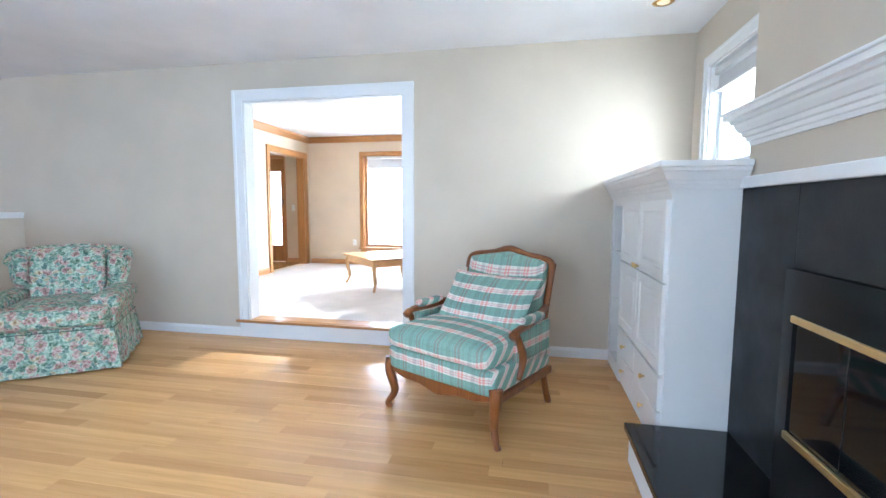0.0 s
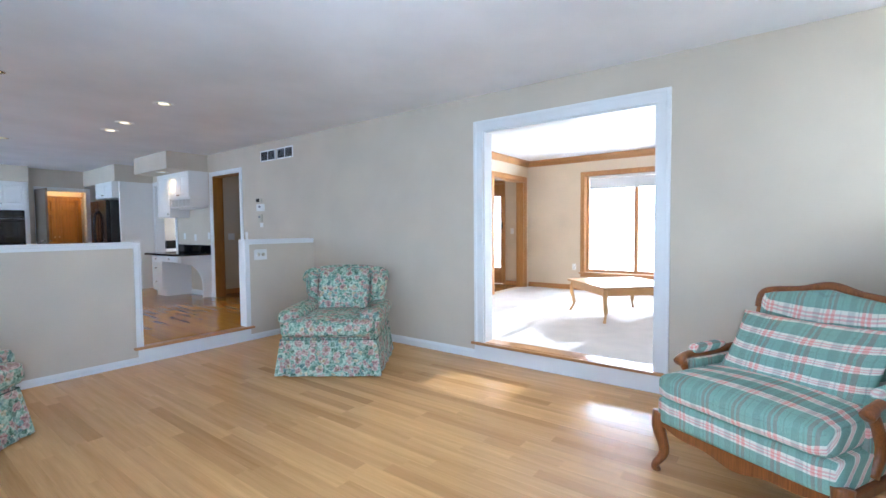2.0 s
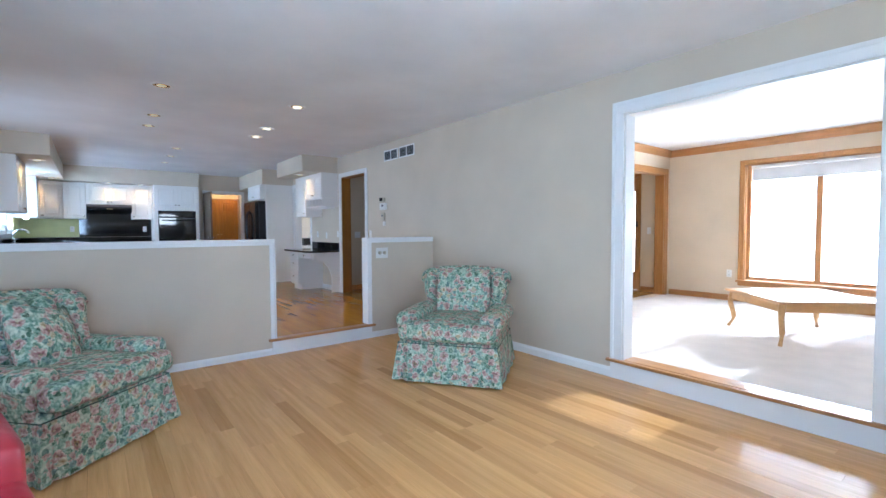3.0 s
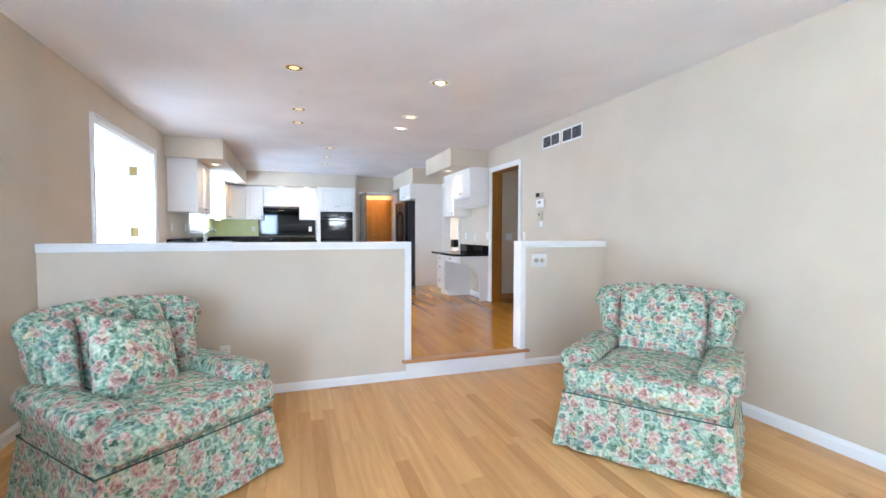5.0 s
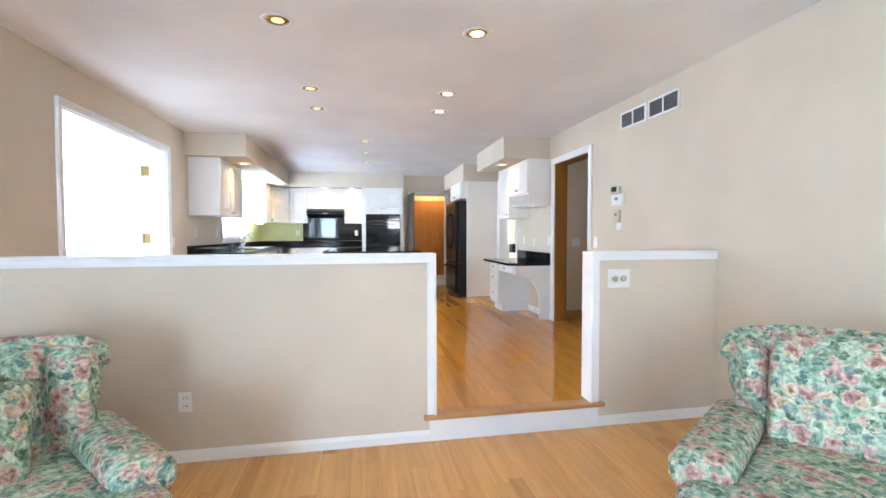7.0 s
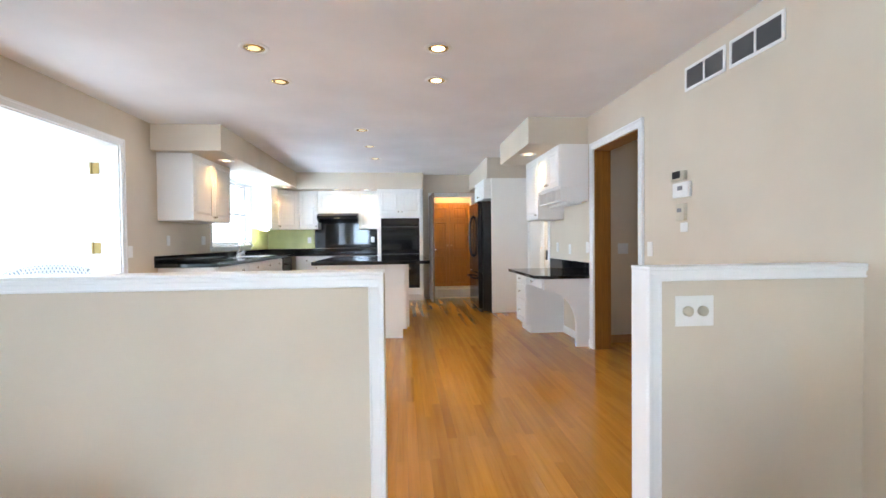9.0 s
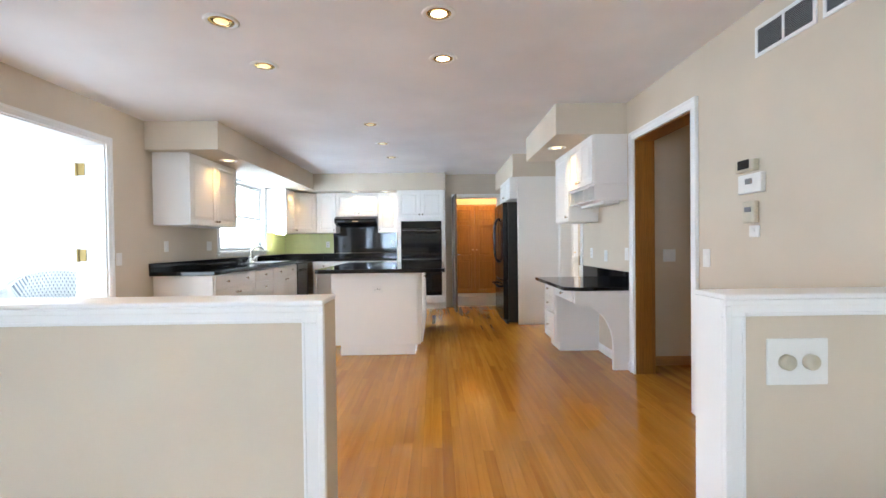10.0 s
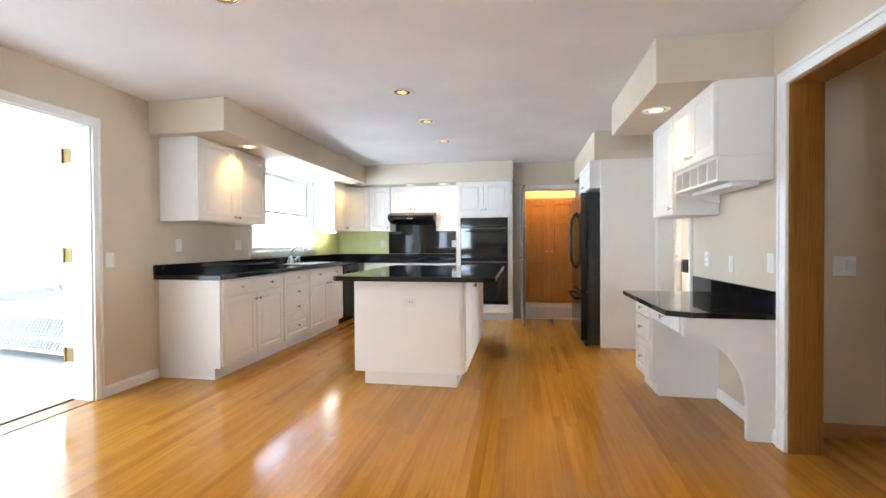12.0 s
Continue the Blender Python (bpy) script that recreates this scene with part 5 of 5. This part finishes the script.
def floral_chair(m, label, channels):
    root = thing("armchair", m, label, "armchair", "floral armchairs")
    part("skirt", skirt_mesh(0.822, 0.90, 0.762, 0.85, 0.012, 0.318), FLORAL, root)
    part("skirt_welt", tube([(-0.41, -0.381, 0.319), (0.41, -0.381, 0.319), (0.411, -0.38, 0.319), (0.411, 0.38, 0.319), (-0.411, 0.38, 0.319), (-0.411, -0.38, 0.319)], 0.0038, 6), WELT, root, "dark piping over the skirt")
    part("base", soft(0.81, 0.75, 0.12, 0.025, cuts=7, m=Matrix.Translation((0, 0, 0.318))), FLORAL, root, "", True)

    def tee(p, u):
        k = max(0.0, min(1.0, (-u.y - 0.55) / 0.18))
        p.x *= 1 + 0.40 * k * k * (3 - 2 * k)
        return p

    part("seat_cushion", soft(0.57, 0.76, 0.145, 0.045, (0, 0.0, 0.028), 15, Matrix.Translation((0, -0.07, 0.425)), tee), FLORAL, root, "", True)
    for s in (-1, 1):
        prof = [(0.270, 0.30), (0.268, 0.46), (0.256, 0.51), (0.256, 0.56), (0.275, 0.59), (0.315, 0.602), (0.385, 0.602), (0.432, 0.588), (0.452, 0.555), (0.450, 0.505), (0.425, 0.475), (0.412, 0.40), (0.412, 0.30)]
        part("arm", roll([(s * x, z) for x, z in prof], -0.335, 0.34, 0.06), FLORAL, root, "", True).location.z = -0.03
        pan = [(0.285, 0.31), (0.284, 0.46), (0.272, 0.515), (0.274, 0.555), (0.30, 0.585), (0.40, 0.586), (0.434, 0.555), (0.432, 0.51), (0.408, 0.475), (0.396, 0.31)]
        part("arm_panel", prism([(s * x, z) for x, z in pan], "y", -0.343, -0.325, 0.004), FLORAL, root, "gathered arm front").location.z = -0.03
    tilt = Matrix.Translation((0, 0.27, 0.40)) @ pose(0, 0, 0, -15)

    def crest(p, u):
        p.z += 0.04 * (1 - u.x ** 2) * max(0, u.z)
        p.x *= 1 - 0.05 * max(0, -u.z)
        p.y -= 0.05 * abs(u.x) ** 3
        return p

    part("backrest", soft(0.76, 0.17, 0.49, 0.075, (0, 0.01, 0), 13, tilt @ Matrix.Translation((0, 0.04, 0.225)), crest), FLORAL, root, "", True)
    if channels:
        for i in range(5):
            x = (i - 2) * 0.142
            part("back_channel", soft(0.150, 0.15, 0.44, 0.065, (0.0, 0.02, 0), 9, tilt @ Matrix.Translation((x, -0.045 - 0.04 * abs(i - 2) ** 1.5 / 2.8, 0.255 - 0.012 * abs(i - 2)))), FLORAL, root, "", True)
    else:
        part("back_cushion", soft(0.50, 0.16, 0.44, 0.065, (0, 0.035, 0.01), 13, tilt @ Matrix.Translation((0, -0.055, 0.235)), crest), FLORAL, root, "", True)
    ridge = curve_points([(-0.375, -0.09, 0.36), (-0.375, -0.045, 0.43), (-0.25, 0.02, 0.475), (0, 0.04, 0.492), (0.25, 0.02, 0.475), (0.375, -0.045, 0.43), (0.375, -0.09, 0.36)], 5)
    part("crest_roll", tube([tilt @ p for p in ridge], [0.038] + [0.05] * (len(ridge) - 2) + [0.038], 12), FLORAL, root, "", True)
    for s in (-1, 1):
        part("wing", soft(0.12, 0.20, 0.25, 0.055, (0.012, 0.02, 0.01), 9, tilt @ Matrix.Translation((s * 0.325, -0.055, 0.315)) @ pose(0, 0, 0, 6, s * 6, s * -14)), FLORAL, root, "", True)
    return root


def throw_pillow(name, m, size, thick, mat, label):
    """A square cushion, plump in the middle and pinched at the corners."""
    def shape(p, u):
        k = (1 - abs(u.x) ** 2.2) * (1 - abs(u.z) ** 2.2)
        p.y = u.y * (0.008 + thick / 2 * max(0, k) ** 0.55)
        sq = 1 - 0.06 * (1 - u.x ** 2) * u.z ** 2 - 0.06 * (1 - u.z ** 2) * u.x ** 2
        p.x, p.z = u.x * size / 2 * sq, u.z * size / 2 * sq
        return p

    ob = link(name, soft(size, thick, size, 0.01, cuts=15, warp=shape), mat, None, "", True)
    ob.matrix_basis = m
    return tagged(ob, label, "pillow")


def facing(x, y, fx, fy, z):
    """A pose at x, y whose local -y looks along fx, fy."""
    return pose(x, y, z, 0, 0, math.degrees(math.atan2(fx, -fy)))


CH_A = facing(-4.27, 3.67, 0.58, -0.81, ZL)
CH_B = facing(-4.70, 0.90, 0.75, 0.66, ZL)
floral_chair(CH_A @ Matrix.Diagonal((1.04, 1.04, 1.01, 1)), "floral chintz armchair with a skirt by the wall", False)
floral_chair(CH_B, "floral chintz armchair with a channelled back and skirt", True)
throw_pillow("throw_pillow", CH_B @ Matrix.Translation((-0.06, 0.03, 0.655)) @ pose(0, 0, 0, -28, 14, 8), 0.43, 0.17, FLORAL, "square floral pillow on the chintz armchair")

# red chair
rc = thing("red_armchair", facing(-2.95, 0.50, 0.97, 0.24, ZL), "red leather wing armchair with a rounded back", "armchair")
part("seat", soft(0.56, 0.58, 0.18, 0.05, (0, 0, 0.02), 9, Matrix.Translation((0, -0.03, 0.37))), RED, rc, "", True)
part("base", soft(0.72, 0.66, 0.16, 0.03, cuts=7, m=Matrix.Translation((0, 0, 0.20))), RED, rc, "", True)
part("backrest", soft(0.72, 0.14, 0.46, 0.06, (0, 0.02, 0), 11, Matrix.Translation((0, 0.29, 0.46)) @ pose(0, 0, 0, -6)), RED, rc, "", True)
for s in (-1, 1):
    part("wing", soft(0.10, 0.50, 0.30, 0.045, cuts=9, m=Matrix.Translation((s * 0.34, 0.08, 0.552))), RED, rc, "", True)
    part("arm", soft(0.10, 0.62, 0.34, 0.045, cuts=9, m=Matrix.Translation((s * 0.34, -0.02, 0.42))), RED, rc, "", True)
    for y in (-0.27, 0.27):
        part("leg", tube([(s * 0.29, y, 0), (s * 0.28, y, 0.13)], [0.018, 0.026], 10), CHAIR_WOOD, rc, "dark wooden leg", True)


def bergere(m):
    """An open-arm chair in the French country style."""
    root = thing("plaid_armchair", m, "green plaid armchair with a carved walnut frame", "armchair")
    w, d = 0.79, 0.66
    for s in (-1, 1):
        part("front_leg", tube(curve_points([(s * (w / 2 + 0.005), -d / 2 + 0.02, 0.0), (s * (w / 2 + 0.01), -d / 2 + 0.0, 0.03), (s * (w / 2 - 0.025), -d / 2 + 0.03, 0.11), (s * (w / 2 - 0.005), -d / 2 + 0.01, 0.24), (s * (w / 2 - 0.01), -d / 2 + 0.02, 0.32)], 5), [0.016 + 0.004 * (i < 3) for i in range(6)] + [0.018 + 0.0016 * i for i in range(15)], 10), CHAIR_WOOD, root, "", True)
        part("back_leg", tube(curve_points([(s * 0.345, d / 2 + 0.06, 0.0), (s * 0.335, d / 2 + 0.02, 0.14), (s * 0.33, d / 2 - 0.02, 0.30), (s * 0.318, d / 2 + 0.03, 0.55), (s * 0.323, d / 2 + 0.13, 0.90)], 5), 0.022, 10), CHAIR_WOOD, root, "", True)
        part("side_rail", box(s * (w / 2 - 0.035), s * (w / 2), -d / 2 + 0.04, d / 2, 0.225, 0.272, 0.008), CHAIR_WOOD, root)
        part("arm_post", tube(curve_points([(s * (w / 2 - 0.015), -d / 2 + 0.25, 0.30), (s * (w / 2 - 0.0), -d / 2 + 0.28, 0.42), (s * (w / 2 + 0.005), -d / 2 + 0.22, 0.53), (s * (w / 2 + 0.0), -d / 2 + 0.19, 0.575)], 5), [0.024] * 8 + [0.021] * 8, 10), CHAIR_WOOD, root, "", True)
        part("arm", tube(curve_points([(s * (w / 2 + 0.0), -d / 2 + 0.16, 0.562), (s * (w / 2 + 0.003), -d / 2 + 0.23, 0.592), (s * (w / 2 - 0.012), 0.08, 0.595), (s * 0.325, d / 2 + 0.03, 0.63)], 5), [0.026] * 4 + [0.021] * 12, 10), CHAIR_WOOD, root, "", True)
        part("arm_pad", soft(0.06, 0.26, 0.05, 0.022, cuts=7, m=Matrix.Translation((s * (w / 2 - 0.008), 0.06, 0.622))), PLAID, root, "", True)
        part("side_upholstery", soft(0.03, d - 0.24, 0.25, 0.012, cuts=7, m=Matrix.Translation((s * (w / 2 - 0.025), 0.10, 0.45))), PLAID_SIDE, root, "", True)
    bottom = [(x, 0.225 - 0.022 * math.cos(x / (w / 2) * math.pi) - 0.009 * math.cos(x / (w / 2) * 3 * math.pi)) for x in [(-w / 2 + 0.03) + i * (w - 0.06) / 24 for i in range(25)]]
    part("front_apron", prism(bottom + [(w / 2 - 0.03, 0.272), (-w / 2 + 0.03, 0.272)], "y", -d / 2 + 0.0, -d / 2 + 0.03), CHAIR_WOOD, root)
    part("back_rail", box(-w / 2 + 0.06, w / 2 - 0.06, d / 2 - 0.03, d / 2, 0.225, 0.272, 0.006), CHAIR_WOOD, root)
    part("seat_deck", soft(w - 0.02, d + 0.02, 0.15, 0.03, cuts=9, m=Matrix.Translation((0, -0.008, 0.343))), PLAID, root, "", True)
    part("seat_cushion", soft(w - 0.05, d + 0.03, 0.135, 0.045, (0, 0.01, 0.03), 11, Matrix.Translation((0, -0.03, 0.475))), PLAID, root, "", True)
    tilt = Matrix.Translation((0, d / 2 - 0.02, 0.44)) @ pose(0, 0, 0, -15)

    def crest(p, u):
        p.z += 0.045 * max(0, 1 - abs(u.x) * 1.1) * max(0, u.z)
        p.x *= 1 - 0.04 * max(0, -u.z)
        return p

    part("back_upholstery", soft(0.60, 0.09, 0.50, 0.035, (0, 0.02, 0), 11, tilt @ Matrix.Translation((0, 0, 0.24)), crest), PLAID, root, "", True)
    part("crest_rail", tube([tilt @ Vector(p) for p in curve_points([(-0.325, 0.01, 0.40), (-0.32, 0.01, 0.475), (-0.27, 0.01, 0.505), (-0.13, 0.01, 0.525), (0, 0.01, 0.56), (0.13, 0.01, 0.525), (0.27, 0.01, 0.505), (0.32, 0.01, 0.475), (0.325, 0.01, 0.40)], 5)], 0.022, 10), CHAIR_WOOD, root, "", True)
    return root


CH_P = facing(-0.90, 3.48, -0.47, -0.88, ZL) @ Matrix.Translation((0.03, 0, 0))
bergere(CH_P)
throw_pillow("lumbar_pillow", CH_P @ Matrix.Translation((0.02, 0.125, 0.652)) @ pose(0, 0, 0, -40) @ Matrix.Diagonal((1.3, 1, 0.88, 1)), 0.50, 0.15, PLAID, "plaid pillow leaning on the plaid armchair")

# ---- parlour table ----
tb = thing("coffee_table", pose(-2.48, 6.79, 0, 0, 0, 45), "square honey-coloured wooden coffee table with turned-in legs", "table")
part("tabletop", box(-0.5, 0.5, -0.5, 0.5, 0.40, 0.43, 0.008), PINE, tb)
part("apron", boxes((-0.46, 0.46, -0.46, -0.435, 0.32, 0.40), (-0.46, 0.46, 0.435, 0.46, 0.32, 0.40), (-0.46, -0.435, -0.435, 0.435, 0.32, 0.40), (0.435, 0.46, -0.435, 0.435, 0.32, 0.40)), PINE, tb)
for sx in (-1, 1):
    for sy in (-1, 1):
        part("leg", tube(curve_points([(sx * 0.47, sy * 0.47, 0.0), (sx * 0.46, sy * 0.46, 0.02), (sx * 0.43, sy * 0.43, 0.12), (sx * 0.455, sy * 0.455, 0.28), (sx * 0.44, sy * 0.44, 0.39)], 4), [0.018] * 5 + [0.016] * 3 + [0.026] * 5 + [0.03] * 4, 10), PINE, tb, "", True)


# ---- oak boards ----
def board_mesh():
    bm = bmesh.new()
    add_box(bm, -0.5, 0.5, -0.5, 0.5, -1.0, 0.0)
    me = bpy.data.meshes.new("board")
    bm.to_mesh(me)
    bm.free()
    return me


def boards(name, label, x0, x1, y0, y1, z, width, near, piece_mat, rest_mat, seed):
    """Boards along x in staggered rows; those in the near stretch are pieces of their own."""
    rng = random.Random(seed)
    root = tagged(new(name), label, "floor", kind="structure")
    me = board_mesh()
    me.materials.append(piece_mat)
    verts, faces, count = [], [], 0
    gap, thick = 0.0006, 0.016
    y = y0
    while y < y1 - 1e-4:
        w = min(width, y1 - y)
        x = x0 - rng.uniform(0, 0.7)
        while x < x1:
            length = rng.uniform(0.45, 1.5)
            a, b = max(x, x0), min(x + length, x1)
            x += length
            if b - a < 0.02:
                continue
            cx, cy = (a + b) / 2, y + w / 2
            dz = rng.uniform(-0.0005, 0.0)
            if count < 296 and near[0] < cx < near[1] and near[2] < cy < near[3]:
                ob = new("board", me)
                ob.parent = root
                ob.location, ob.scale = (cx, cy, z + dz), (b - a - gap, w - gap, thick)
                count += 1
            else:
                p = len(verts)
                for zz in (z + dz - thick, z + dz):
                    verts += [(a + gap / 2, y + gap / 2, zz), (b - gap / 2, y + gap / 2, zz), (b - gap / 2, y + w - gap / 2, zz), (a + gap / 2, y + w - gap / 2, zz)]
                faces += [(p + 4, p + 5, p + 6, p + 7), (p, p + 1, p + 5, p + 4), (p + 1, p + 2, p + 6, p + 5), (p + 2, p + 3, p + 7, p + 6), (p + 3, p, p + 4, p + 7)]
        y += width
    rest = bpy.data.meshes.new("far_boards")
    rest.from_pydata(verts, [], faces)
    rest.materials.append(rest_mat)
    ob = new("far_boards", rest)
    ob.parent = root
    ob["kind"] = "stuff"


boards("floor_living", "light oak strip floor with a satin finish", XH, XE, YS, Y, ZL, 0.083, (-4.3, -1.5, 1.1, 4.4), FL_PIECE, FL_REST, 3)
boards("floor_kitchen", "amber oak strip floor with a glossy finish", -13.2, XH - 0.06, YS, Y, 0.0, 0.0573, (-9.1, -6.2, 1.6, 4.2), FK_PIECE, FK_REST, 7)
boards("floor_hall", "amber oak strip floor in the hall", -8.8, -4.90, Y, 8.8, 0.0, 0.0573, (0, 0, 0, 0), FK_PIECE, FK_REST, 9)
